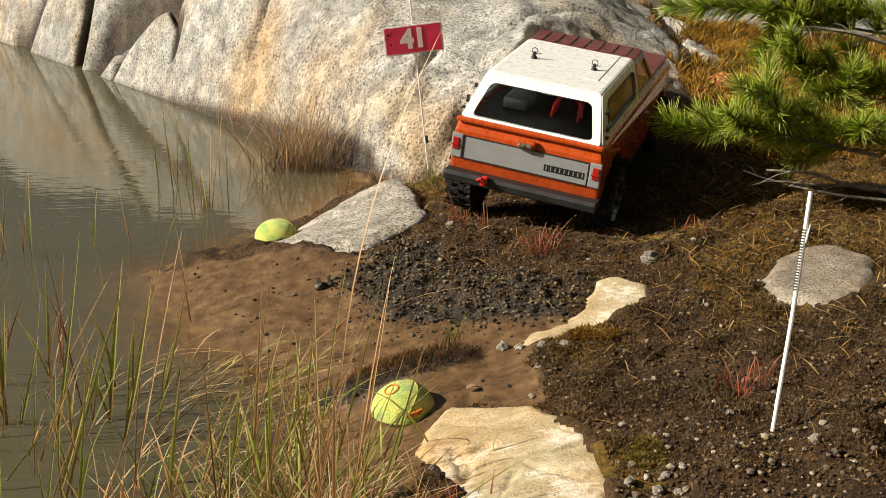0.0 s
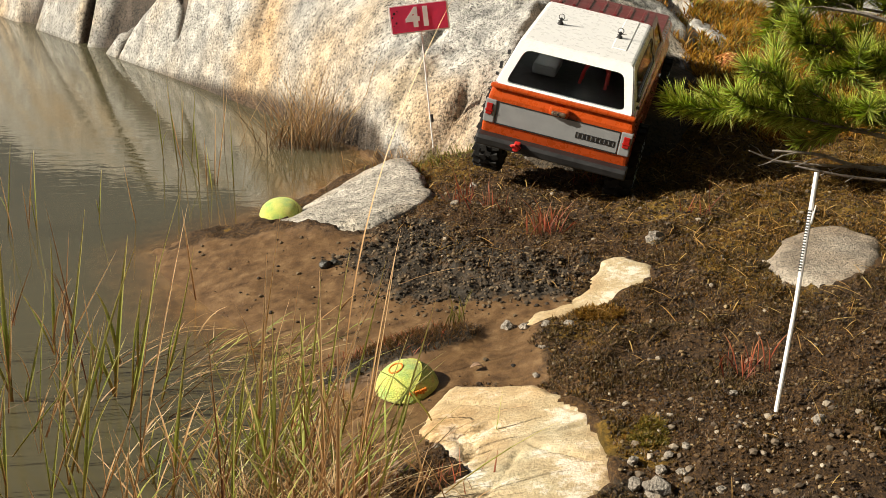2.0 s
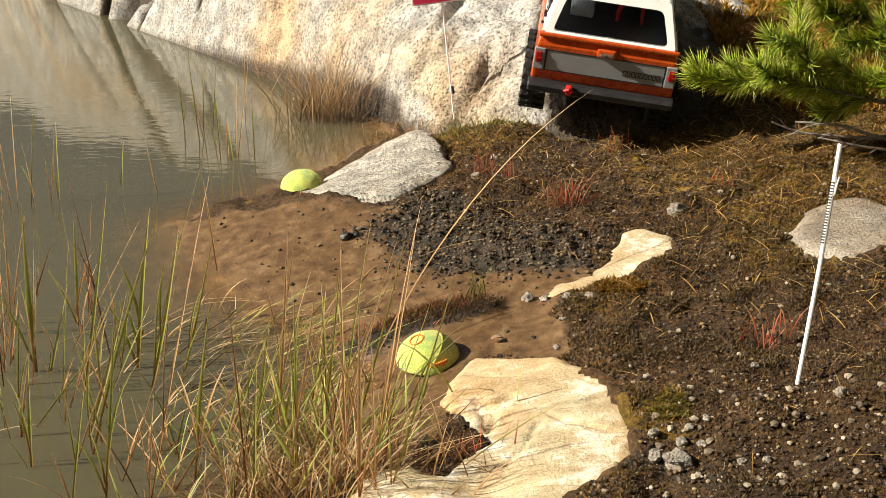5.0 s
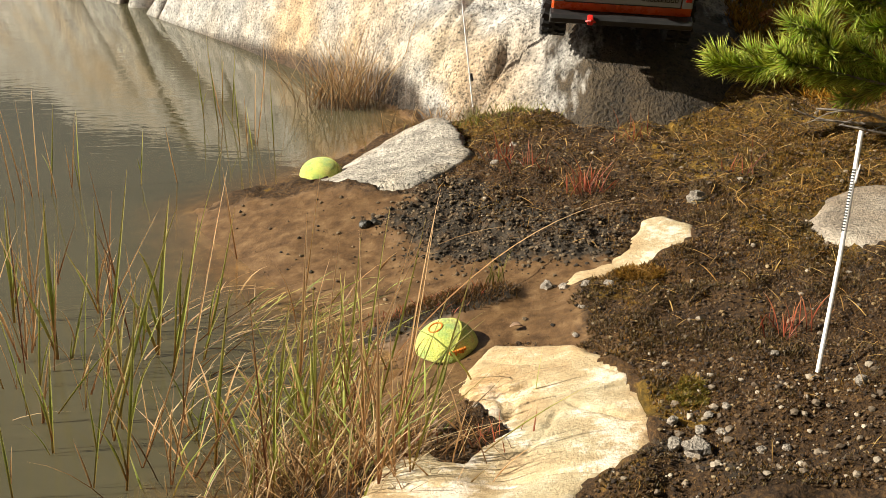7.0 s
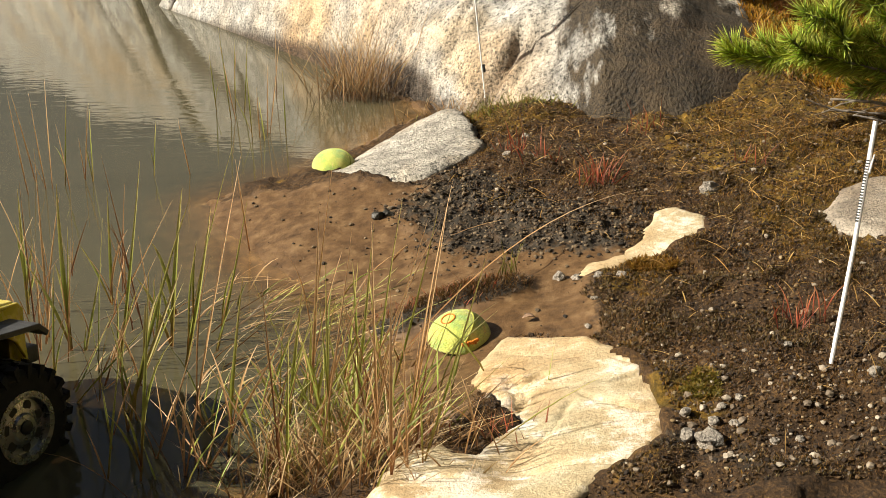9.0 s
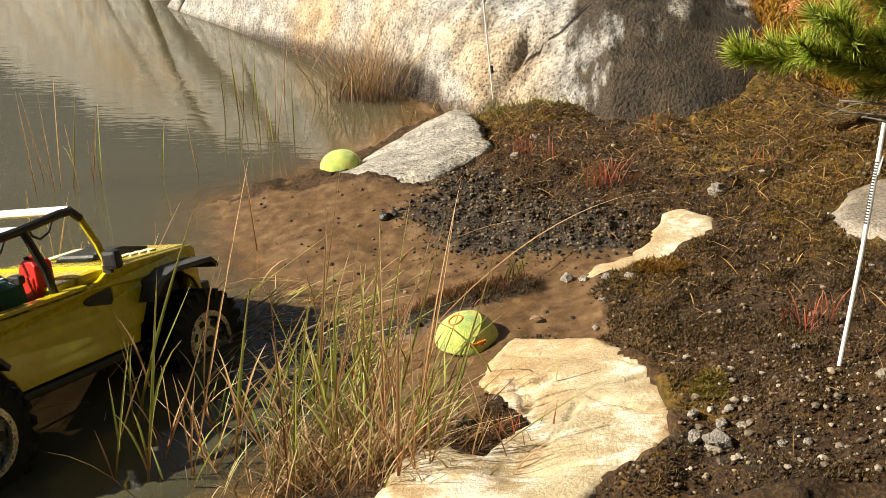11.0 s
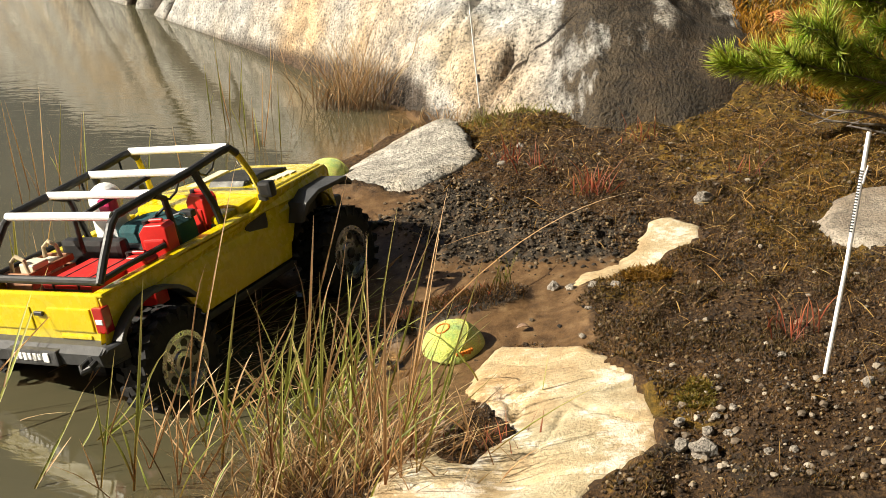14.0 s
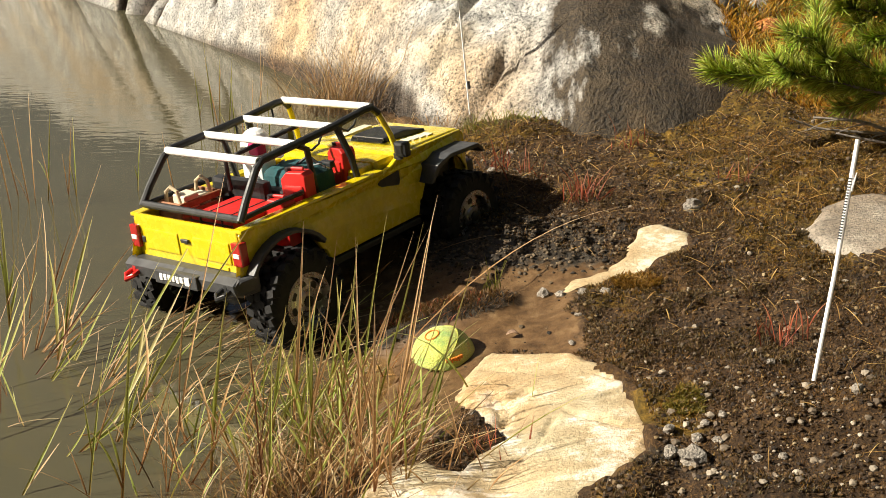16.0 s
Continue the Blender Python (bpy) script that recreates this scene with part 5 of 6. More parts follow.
def reed(x, y, lean, height, width, material, leaves=3):
    z = max(ground_at(x, y), -0.01) - 0.004
    name, label = ("reed", "green and red-based reed standing in shallow water") if material is GREEN_REED else ("reed", "dry straw-coloured reed stem at the pond edge")
    ob = thing(name, label, "reed", x, y, z, group="reeds at the pond edge")
    store = ([], [], [])
    add_blade(store, (0, 0, 0), (lean, rng.uniform(-0.02, 0.02), height + 0.005), width, rng.uniform(-0.02, 0.03), 9, rng.uniform(-0.5, 0.5))
    leaf_part("stem", store, material, ob)
    for k in range(leaves):
        store = ([], [], [])
        h0, side_way = height * rng.uniform(0.0, 0.4), rng.uniform(-1, 1)
        long = height * rng.uniform(0.35, 0.75)
        add_blade(store, (lean * h0 / height, 0, h0), (lean * h0 / height + side_way * long * 0.35, rng.uniform(-0.3, 0.2) * long, h0 + long * rng.uniform(0.55, 0.9)), width * rng.uniform(0.5, 0.9), rng.uniform(0.0, 0.12), 6, rng.uniform(-0.5, 0.5))
        leaf_part("leaf", store, material if rng.random() < 0.7 else STRAW, ob)
    trample(ob, x, y, z)
    return ob


reed(-0.418, 1.090, 0.006, 0.184, 0.0054, GREEN_REED)
reed(-0.361, 1.051, 0.043, 0.218, 0.0034, GREEN_REED)
reed(-0.320, 1.101, 0.032, 0.184, 0.0053, GREEN_REED)
reed(-0.297, 1.052, 0.044, 0.178, 0.0045, GREEN_REED)
reed(-0.333, 0.961, 0.054, 0.155, 0.0048, PALE_REED)
reed(-0.320, 0.930, 0.082, 0.232, 0.0034, GREEN_REED)
reed(-0.240, 0.870, 0.096, 0.164, 0.0029, STRAW)
reed(-0.251, 0.859, 0.068, 0.283, 0.0021, STRAW)
reed(-0.287, 1.365, -0.007, 0.118, 0.0028, STRAW, 0)
reed(-0.155, 0.899, 0.067, 0.192, 0.0025, STRAW)
reed(-0.134, 0.885, 0.102, 0.227, 0.0020, STRAW, 1)
reed(-0.112, 0.898, 0.067, 0.207, 0.0020, STRAW, 1)
reed(-0.493, 1.177, 0.008, 0.151, 0.0045, GREEN_REED)
reed(-0.452, 1.121, 0.016, 0.215, 0.0025, STRAW)
reed(-0.410, 1.202, 0.005, 0.137, 0.0038, GREEN_REED)
reed(-0.274, 1.091, 0.046, 0.170, 0.0029, GREEN_REED)
reed(-0.065, 0.838, 0.041, 0.234, 0.0016, STRAW, 0)
reed(-0.177, 0.939, 0.022, 0.143, 0.0036, GREEN_REED, 4)
reed(-0.167, 1.015, 0.005, 0.078, 0.0032, GREEN_REED)
reed(-0.061, 0.817, -0.001, 0.152, 0.0018, STRAW, 1)
reed(-0.118, 0.932, 0.025, 0.197, 0.0030, GREEN_REED, 4)
reed(-0.133, 0.953, 0.022, 0.153, 0.0030, GREEN_REED, 4)
reed(-0.285, 0.885, 0.053, 0.136, 0.0022, STRAW)
reed(-0.205, 0.973, 0.046, 0.118, 0.0032, GREEN_REED)
reed(-0.406, 1.087, 0.026, 0.099, 0.0030, GREEN_REED)
reed(-0.087, 0.855, 0.001, 0.207, 0.0023, STRAW, 2)
reed(-0.136, 0.914, -0.024, 0.123, 0.0030, GREEN_REED, 4)
reed(-0.449, 1.087, 0.005, 0.129, 0.0024, STRAW)
# sparse stalks farther out in the pond
for sx, sy, sn in ((-0.42, 2.00, 5), (-0.334, 1.865, 6), (-0.458, 1.661, 2), (-0.58, 1.61, 4), (-0.64, 1.60, 4)):
    for _ in range(sn):
        reed(sx + rng.normal(0, 0.022), sy + rng.normal(0, 0.03), rng.normal(0, 0.012), rng.uniform(0.07, 0.17), 0.0022, GREEN_REED if rng.random() < 0.5 else STRAW, int(rng.integers(0, 2)))
# the crowd of reeds beside the mud
for _ in range(18):
    reed(rng.uniform(-0.19, -0.05), rng.uniform(0.80, 0.97), rng.normal(0.03, 0.035), rng.uniform(0.10, 0.24), rng.uniform(0.0013, 0.0026), (GREEN_REED, GREEN_REED, STRAW, RUSSET)[int(rng.integers(0, 4))], int(rng.integers(1, 4)))
for _ in range(16):
    reed(rng.uniform(-0.50, -0.30), rng.uniform(0.82, 1.25), rng.normal(0.01, 0.03), rng.uniform(0.10, 0.21), rng.uniform(0.0012, 0.0022), (GREEN_REED, GREEN_REED, STRAW, RUSSET)[int(rng.integers(0, 4))], int(rng.integers(1, 4)))
for _ in range(22):
    reed(rng.uniform(-0.46, -0.07), rng.uniform(0.80, 1.16), rng.normal(0.03, 0.03), rng.uniform(0.08, 0.2), rng.uniform(0.0018, 0.0034), GREEN_REED if rng.random() < 0.55 else STRAW, int(rng.integers(1, 4)))


def grass_patch(name, label, material, count, cx, cy, sx, sy, tall, width, lean=(0, 0), spread=0.5, category="grass", level=None, bound=None):
    store = ([], [], [])
    p = np.stack([cx + rng.normal(0, sx, count * 4), cy + rng.normal(0, sy, count * 4)], -1)
    if bound:
        p = p[bound(p[:, 0], p[:, 1])]
    p = p[:count]
    heights = np.maximum(ground_height(p[:, 0], p[:, 1]), -0.008) if level is None else np.full(len(p), level)
    for (x, y), z in zip(p, heights - 0.003):
        h = tall * rng.uniform(0.4, 1.1)
        add_blade(store, (x, y, z), (x + lean[0] * h + rng.normal(0, spread) * h, y + lean[1] * h + rng.normal(0, spread) * h * 0.7, z + h * rng.uniform(0.45, 1.0)), width * rng.uniform(0.6, 1.3), rng.uniform(0, 0.14), 5)
    ob = leaf_part(name, store, material)
    return tagged(ob, label, category, kind="stuff")


def off_track(x, y):
    return np.array([jeep_meets(u, v) is None for u, v in zip(x, y)])


grass_patch("dry_grass", "tangle of dry straw-coloured grass at the water's edge", DRY, 380, -0.12, 0.85, 0.05, 0.028, 0.08, 0.0017, (0.15, 0), 0.55, bound=off_track)
grass_patch("dry_grass", "dry and reddish sedge among the reeds", STRAW, 110, -0.14, 0.93, 0.06, 0.05, 0.09, 0.0018, (0.2, 0), 0.5, bound=off_track)
grass_patch("green_grass", "green grass blades among the reeds", GREEN_REED, 120, -0.13, 0.91, 0.05, 0.045, 0.12, 0.0026, (0.15, 0), 0.35, bound=off_track)
grass_patch("flattened_grass", "flattened grass stems lying over the shallow water", DRY, 100, -0.25, 1.12, 0.08, 0.07, 0.06, 0.0028, (1.3, 0.2), 0.7)
grass_patch("flattened_grass", "flattened grass on the wet mud edge", GREEN_REED, 45, -0.20, 1.19, 0.05, 0.03, 0.045, 0.0028, (1.4, 0.3), 0.6)
grass_patch("sedge_tuft", "dry brown sedge tuft in the pond under the crag", DRY, 200, -0.246, 2.095, 0.036, 0.02, 0.15, 0.0015, (0.0, 0), 0.42, "sedge", 0.0)
grass_patch("sedge_tuft", "dark dry sedge stems leaning from the tuft", DRY, 110, -0.225, 2.10, 0.034, 0.02, 0.19, 0.0014, (0.2, 0), 0.3, "sedge", 0.0)
grass_patch("moss_grass", "short green grass on the mossy mound", FRESH, 260, 0.03, 1.82, 0.06, 0.03, 0.03, 0.0013, (0, 0), 0.45)
grass_patch("shore_grass", "brown grass at the foot of the crag", DRY, 110, -0.05, 1.92, 0.03, 0.03, 0.05, 0.0014, (0.1, 0), 0.5)
for hx, hy, hn in ((0.14, 1.408, 46), (0.034, 1.574, 22), (0.288, 0.999, 26), (0.228, 1.647, 16), (0.07, 1.50, 16), (0.02, 0.86, 18), (-0.06, 0.88, 20), (0.33, 1.45, 10)):
    grass_patch("heather_stems", "thin reddish dead heather stems in dark soil", RED_STEM, hn, hx, hy, 0.013, 0.010, 0.05, 0.0016, (0, 0), 0.3, "heather")
grass_patch("hump_heath", "dark heath with rusty tips on a low hump", HEATH, 3600, -0.03, 1.155, 0.05, 0.014, 0.011, 0.0010, (0, 0), 0.5, "heath", bound=lambda x, y: side(x, y, HUMP) < 0.006)
grass_patch("hump_grass", "rusty short stems on the hump", RED_STEM, 150, -0.05, 1.16, 0.04, 0.012, 0.018, 0.0010, (0, 0), 0.4, "heath")
grass_patch("mound_blades", "few green blades on the hump", FRESH, 16, 0.024, 1.185, 0.008, 0.006, 0.05, 0.0014, (0, 0), 0.3)


# ---- one long stalk that swings over in the wind ----
store = ([], [], [])
add_blade(store, (0, 0, 0), (0.282, 0.315, 0.072), 0.0022, 0.09, 12, 0.0)
stalk = thing("long_stalk", "single long dry grass stalk leaning over the mud", "grass", -0.089, 1.07, 0.0)
leaf_part("stem", store, STRAW, stalk)
over = pose(-0.089, 1.07, 0.0)
upright = over @ Matrix.Rotation(radians(-58), 4, Vector((-0.763, 0.646, 0)))
BENT.append((stalk, [(0, upright), (3, upright), (6.5, over), (13, over), (15, over @ Matrix.Rotation(radians(-3), 4, Vector((-0.763, 0.646, 0)))), (16, over)]))


# ---- litter on the ground ----
def scatter(count, keep, x0, x1, y0, y1):
    out = np.zeros((0, 2))
    while len(out) < count:
        p = np.stack([rng.uniform(x0, x1, count), rng.uniform(y0, y1, count)], -1)
        out = np.concatenate([out, p[keep(p[:, 0], p[:, 1])]])
    return out[:count]


def chips(name, label, material, places, small, large, category, flat=0.7):
    n = len(places)
    ball = bmesh.new()
    bmesh.ops.create_icosphere(ball, subdivisions=1, radius=1)
    octa = np.array([v.co[:] for v in ball.verts])
    tri = np.array([[v.index for v in f.verts] for f in ball.faces])
    ball.free()
    k = len(octa)
    size = small * (large / small) ** (rng.random(n) ** 1.8)
    v = octa[None] * rng.uniform(0.65, 1.2, (n, k, 1)) * size[:, None, None]
    v[:, :, 2] *= flat
    a = rng.uniform(0, 2 * math.pi, n)
    c, s = np.cos(a)[:, None], np.sin(a)[:, None]
    x, y = v[:, :, 0] * c - v[:, :, 1] * s, v[:, :, 0] * s + v[:, :, 1] * c
    z0 = ground_height(places[:, 0], places[:, 1])
    co = np.stack([x + places[:, :1], y + places[:, 1:], v[:, :, 2] + z0[:, None] + size[:, None] * 0.35], -1).reshape(-1, 3)
    f = (tri[None] + k * np.arange(n)[:, None, None]).reshape(-1, 3)
    ob = from_lists(name, co.tolist(), f.tolist(), material)
    return tagged(ob, label, category, kind="stuff")


def island_material(name, stops, rough_at=0.85):
    m, tree, bsdf = shader(name)
    geo = tree.nodes.new("ShaderNodeNewGeometry")
    where = tree.nodes.new("ShaderNodeTexCoord")
    base = ramp(tree, geo.outputs["Random Per Island"], stops)
    base = mix(tree, 0.6, base, ramp(tree, noise_node(tree, where, 500.0, 3), [(0.3, (0.5, 0.5, 0.5)), (0.7, (1.3, 1.3, 1.3))]), "MULTIPLY")
    tree.links.new(base, bsdf.inputs["Base Color"])
    bsdf.inputs["Roughness"].default_value = rough_at
    return m


CRUMB = island_material("black_crumb", [(0.0, (0.014, 0.011, 0.008)), (0.55, (0.062, 0.043, 0.024)), (1.0, (0.22, 0.16, 0.095))])
SOIL = island_material("soil_crumb", [(0.0, (0.014, 0.008, 0.004)), (0.55, (0.05, 0.028, 0.012)), (0.86, (0.12, 0.07, 0.028)), (0.95, (0.22, 0.15, 0.07)), (1.0, (0.30, 0.23, 0.13))])
GRAVEL = island_material("pale_gravel", [(0.0, (0.10, 0.07, 0.045)), (0.5, (0.22, 0.175, 0.125)), (1.0, (0.42, 0.36, 0.28))], 0.75)


def bare(px, py):
    ok = (side(px, py, SHORE) > 0.02) & (crag_base(px, py) < ground_base(px, py) + 0.004)
    for outline in (SLAB_FAR, SLAB_NEAR, SLAB_MID, SLAB_RIGHT):
        ok &= side(px, py, outline) > -0.004
    return ok


def dry_land(px, py):
    return bare(px, py) & (side(px, py, MUD) > 0.014 * rough(px, py, 0.035, 251, 3) - 0.004)


chips("black_crumbs", "black crumbly lichen and gravel on wet mud", CRUMB, scatter(3000, lambda x, y: (side(x, y, CRUMBS) < rng.normal(-0.008, 0.022, len(x)) + 0.012 * rough(x, y, 0.05, 231, 2)) & bare(x, y), -0.15, 0.2, 1.18, 1.52), 0.0009, 0.0032, "gravel")
chips("black_crumbs", "scattered black crumbs on the mud", CRUMB, scatter(150, lambda x, y: (side(x, y, MUD) < 0.02) & bare(x, y), -0.34, 0.16, 0.95, 1.52), 0.001, 0.0035, "gravel")
chips("soil_crumbs", "dark brown crumbly soil", SOIL, scatter(27000, dry_land, -0.1, 0.62, 0.74, 1.85), 0.0008, 0.0026, "soil")
chips("pale_gravel", "pale gravel strewn on dark soil", GRAVEL, scatter(700, lambda x, y: dry_land(x, y) & (rng.random(len(x)) < 0.06 + 0.9 * np.exp(-((x - 0.24) / 0.11) ** 2 - ((y - 0.84) / 0.1) ** 2)), 0.0, 0.62, 0.74, 1.7), 0.0009, 0.0044, "gravel")


def fronds(name, label, material, places, tall, width, category="moss", surface=ground_height):
    n = len(places)
    a = rng.uniform(0, 2 * math.pi, n)
    lean = rng.normal(0, 0.6, (n, 2))
    h = tall * rng.uniform(0.4, 1.2, n)
    z = surface(places[:, 0], places[:, 1]) - 0.001
    w = width * rng.uniform(0.6, 1.3, n)
    dx, dy = np.cos(a) * w, np.sin(a) * w
    base = np.stack([places[:, 0], places[:, 1], z], -1)
    off = np.stack([dx, dy, z * 0], -1)
    mid = base + np.stack([lean[:, 0] * h * 0.5, lean[:, 1] * h * 0.5, h * 0.6], -1)
    top = base + np.stack([lean[:, 0] * h, lean[:, 1] * h, h], -1)
    fold = np.stack([-dy, dx, z * 0], -1) * 0.5
    co = np.stack([base - off, base + fold, base + off, mid - off, mid + fold, mid + off, top], 1).reshape(-1, 3)
    k = 7 * np.arange(n)[:, None]
    quads = np.concatenate([k + [0, 1, 4, 3], k + [1, 2, 5, 4]])
    tris = np.concatenate([k + [3, 4, 6], k + [4, 5, 6]])
    along = np.tile([0, 0, 0, 0.6, 0.6, 0.6, 1.0], n)
    ob = from_lists(name, co.tolist(), quads.tolist() + tris.tolist(), material, along=along.tolist())
    return tagged(ob, label, category, kind="stuff")


def mossy(px, py):
    g = ground_zone(px, py)[:, 1]
    return dry_land(px, py) & (g + rough(px, py, 0.03, 91, 2) * 0.4 > rng.random(len(px)) * 0.7 + 0.2) & (rough(px, py, 0.11, 137, 3) + rng.normal(0, 0.3, len(px)) > -0.15)


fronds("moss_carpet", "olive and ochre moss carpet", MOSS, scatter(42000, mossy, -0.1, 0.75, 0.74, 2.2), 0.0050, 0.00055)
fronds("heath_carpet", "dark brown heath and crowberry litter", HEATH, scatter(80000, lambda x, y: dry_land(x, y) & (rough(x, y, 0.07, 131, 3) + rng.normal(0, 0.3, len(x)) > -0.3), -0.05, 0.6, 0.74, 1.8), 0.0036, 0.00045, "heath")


FRESH_MOSS = blade_material("green_moss_frond", (0.04, 0.035, 0.006), (0.11, 0.10, 0.012), (0.24, 0.20, 0.03), 0.4)
fronds("green_moss", "small bright green moss cushion beside the slab", FRESH_MOSS, scatter(2600, lambda x, y: dry_land(x, y) & (np.hypot((x - 0.175) / 1.0, y - 0.885) < 0.017 + 0.006 * rough(x, y, 0.02, 5, 2)), 0.14, 0.22, 0.85, 0.93), 0.0035, 0.0006)
fronds("green_moss", "small dull green moss cushion beside the pale rock", MOSS, scatter(1500, lambda x, y: dry_land(x, y) & (np.hypot((x - 0.17) / 1.6, y - 1.155) < 0.016), 0.12, 0.22, 1.1, 1.2), 0.006, 0.0009)


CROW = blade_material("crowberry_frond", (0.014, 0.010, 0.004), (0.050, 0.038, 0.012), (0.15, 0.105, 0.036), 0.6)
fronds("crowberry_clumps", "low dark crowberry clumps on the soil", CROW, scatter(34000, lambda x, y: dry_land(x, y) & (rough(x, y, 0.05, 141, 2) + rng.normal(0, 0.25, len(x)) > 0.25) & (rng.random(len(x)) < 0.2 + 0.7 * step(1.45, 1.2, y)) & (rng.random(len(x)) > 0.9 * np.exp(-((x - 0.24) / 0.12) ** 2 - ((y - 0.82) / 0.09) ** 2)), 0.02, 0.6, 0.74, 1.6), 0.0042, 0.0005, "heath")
STRAW_BIT = blade_material("gold_straw", (0.30, 0.20, 0.07), (0.46, 0.32, 0.11), (0.58, 0.44, 0.20), 0.5)


def needles_on_ground(count):
    p = scatter(count, lambda x, y: dry_land(x, y) & (rng.random(len(x)) < np.clip((x + 0.05) * 1.2 + (y - 1.2) * 0.8, 0.06, 1)), -0.05, 0.7, 0.76, 1.8)
    store = ([], [], [])
    for (x, y), z in zip(p, ground_height(p[:, 0], p[:, 1]) + 0.005):
        a, long = rng.uniform(0, 2 * math.pi), rng.uniform(0.015, 0.04)
        add_blade(store, (x, y, z), (x + math.cos(a) * long, y + math.sin(a) * long, z + rng.uniform(-0.001, 0.008)), rng.uniform(0.0009, 0.0018), 0.05, 3)
    return tagged(leaf_part("fallen_needles", store, STRAW_BIT), "fallen straw-coloured pine needles and twigs", "needles", kind="stuff")


needles_on_ground(1500)


# ---- golden moss on the ledge under the pine ----
def ledge_height(px, py):
    return np.maximum(ground_height(px, py), crag_height(px, py))


def on_ledge(px, py):
    return rough(px, py, 0.09, 241, 3) + 1.4 * step(0.42, 0.56, px) * step(2.7, 2.2, py) + rng.normal(0, 0.15, len(px)) > 0.75


GOLD_MOSS = blade_material("gold_moss", (0.05, 0.025, 0.004), (0.24, 0.13, 0.012), (0.46, 0.30, 0.03), 0.6)
fronds("ledge_moss", "thick golden and rust moss on the rock ledge", GOLD_MOSS, scatter(26000, on_ledge, 0.40, 0.95, 1.72, 2.5), 0.016, 0.0013, "moss", ledge_height)
fronds("ledge_moss", "green moss mixed into the ledge", FRESH, scatter(6000, on_ledge, 0.45, 0.95, 1.75, 2.5), 0.016, 0.0011, "moss", ledge_height)


# ---- stones ----
def pebble(x, y, r, material=None):
    bm = bmesh.new()
    bmesh.ops.create_icosphere(bm, subdivisions=2, radius=1)
    seed = Vector((x * 50, y * 50, 3))
    kx, ky, kz = rng.uniform(0.8, 1.25), rng.uniform(0.7, 1.0), rng.uniform(0.5, 0.75)
    for v in bm.verts:
        d = 1 + 0.5 * noise.noise(v.co * 1.3 + seed) + 0.15 * noise.noise(v.co * 3 + seed)
        v.co = Vector((v.co.x * kx, v.co.y * ky, v.co.z * kz)) * r * d
    ob = part("pebble", bm, material or STONE)
    ob.matrix_basis = pose(x, y, ground_at(x, y) + r * 0.25, 0, 0, rng.uniform(0, 360))
    return tagged(ob, "rough grey-brown stone lying on the soil" if material is None else "dark wet lump lying on the mud", "stone", "loose stones")


pebble(0.156, 0.847, 0.0055)
pebble(0.168, 0.810, 0.0120)
pebble(0.152, 0.812, 0.0070)
pebble(0.076, 1.172, 0.0077)
pebble(0.260, 1.357, 0.0122)
pebble(0.096, 1.045, 0.0038)
pebble(0.137, 1.141, 0.0052)
pebble(0.115, 1.149, 0.0058)
DARKSTONE = plain_material("dark_lump", (0.02, 0.018, 0.012), 0.5, bump=0.5)
pebble(-0.132, 1.384, 0.0089, DARKSTONE)
pebble(-0.120, 1.388, 0.0060, DARKSTONE)
pebble(0.055, 1.659, 0.0088)
pebble(0.029, 1.549, 0.0090)
pebble(0.106, 1.102, 0.0034)
pebble(0.002, 0.934, 0.0035)
pebble(0.036, 0.923, 0.0029)
pebble(0.185, 0.852, 0.0046)
pebble(0.192, 0.832, 0.0041)
pebble(0.311, 0.881, 0.0068)
pebble(0.235, 0.805, 0.0040)
pebble(-0.133, 1.705, 0.0040, DARKSTONE)
pebble(-0.142, 1.690, 0.0032, DARKSTONE)
pebble(0.256, 0.943, 0.0040)
pebble(0.093, 1.163, 0.0053)
pebble(0.215, 0.80, 0.0045)
pebble(0.200, 0.86, 0.0038)
pebble(0.176, 0.835, 0.0050)
# ---- half balls that mark the gate ----
def felt_material():
    m, tree, bsdf = shader("yellow_felt")
    where = tree.nodes.new("ShaderNodeTexCoord")
    n = noise_node(tree, where, 45.0, 5)
    base = ramp(tree, n, [(0.32, (0.34, 0.56, 0.14)), (0.47, (0.62, 0.70, 0.14)), (0.60, (0.76, 0.74, 0.20)), (0.72, (0.74, 0.40, 0.12))])
    base = mix(tree, 0.5, base, ramp(tree, noise_node(tree, where, 600.0, 3), [(0.3, (0.55, 0.55, 0.5)), (0.7, (1.3, 1.3, 1.25))]), "MULTIPLY")
    tree.links.new(base, bsdf.inputs["Base Color"])
    bsdf.inputs["Roughness"].default_value = 0.95
    bsdf.inputs["Sheen Weight"].default_value = 0.3
    relief(tree, bsdf, noise_node(tree, where, 700.0, 4), 0.9, 0.003)
    return m


FELT = felt_material()
SEAM = plain_material("seam_rubber", (0.34, 0.36, 0.06), 0.8, vary=0.3)
MARK = plain_material("orange_ink", (0.62, 0.20, 0.02), 0.8, vary=0.4, scale=300)


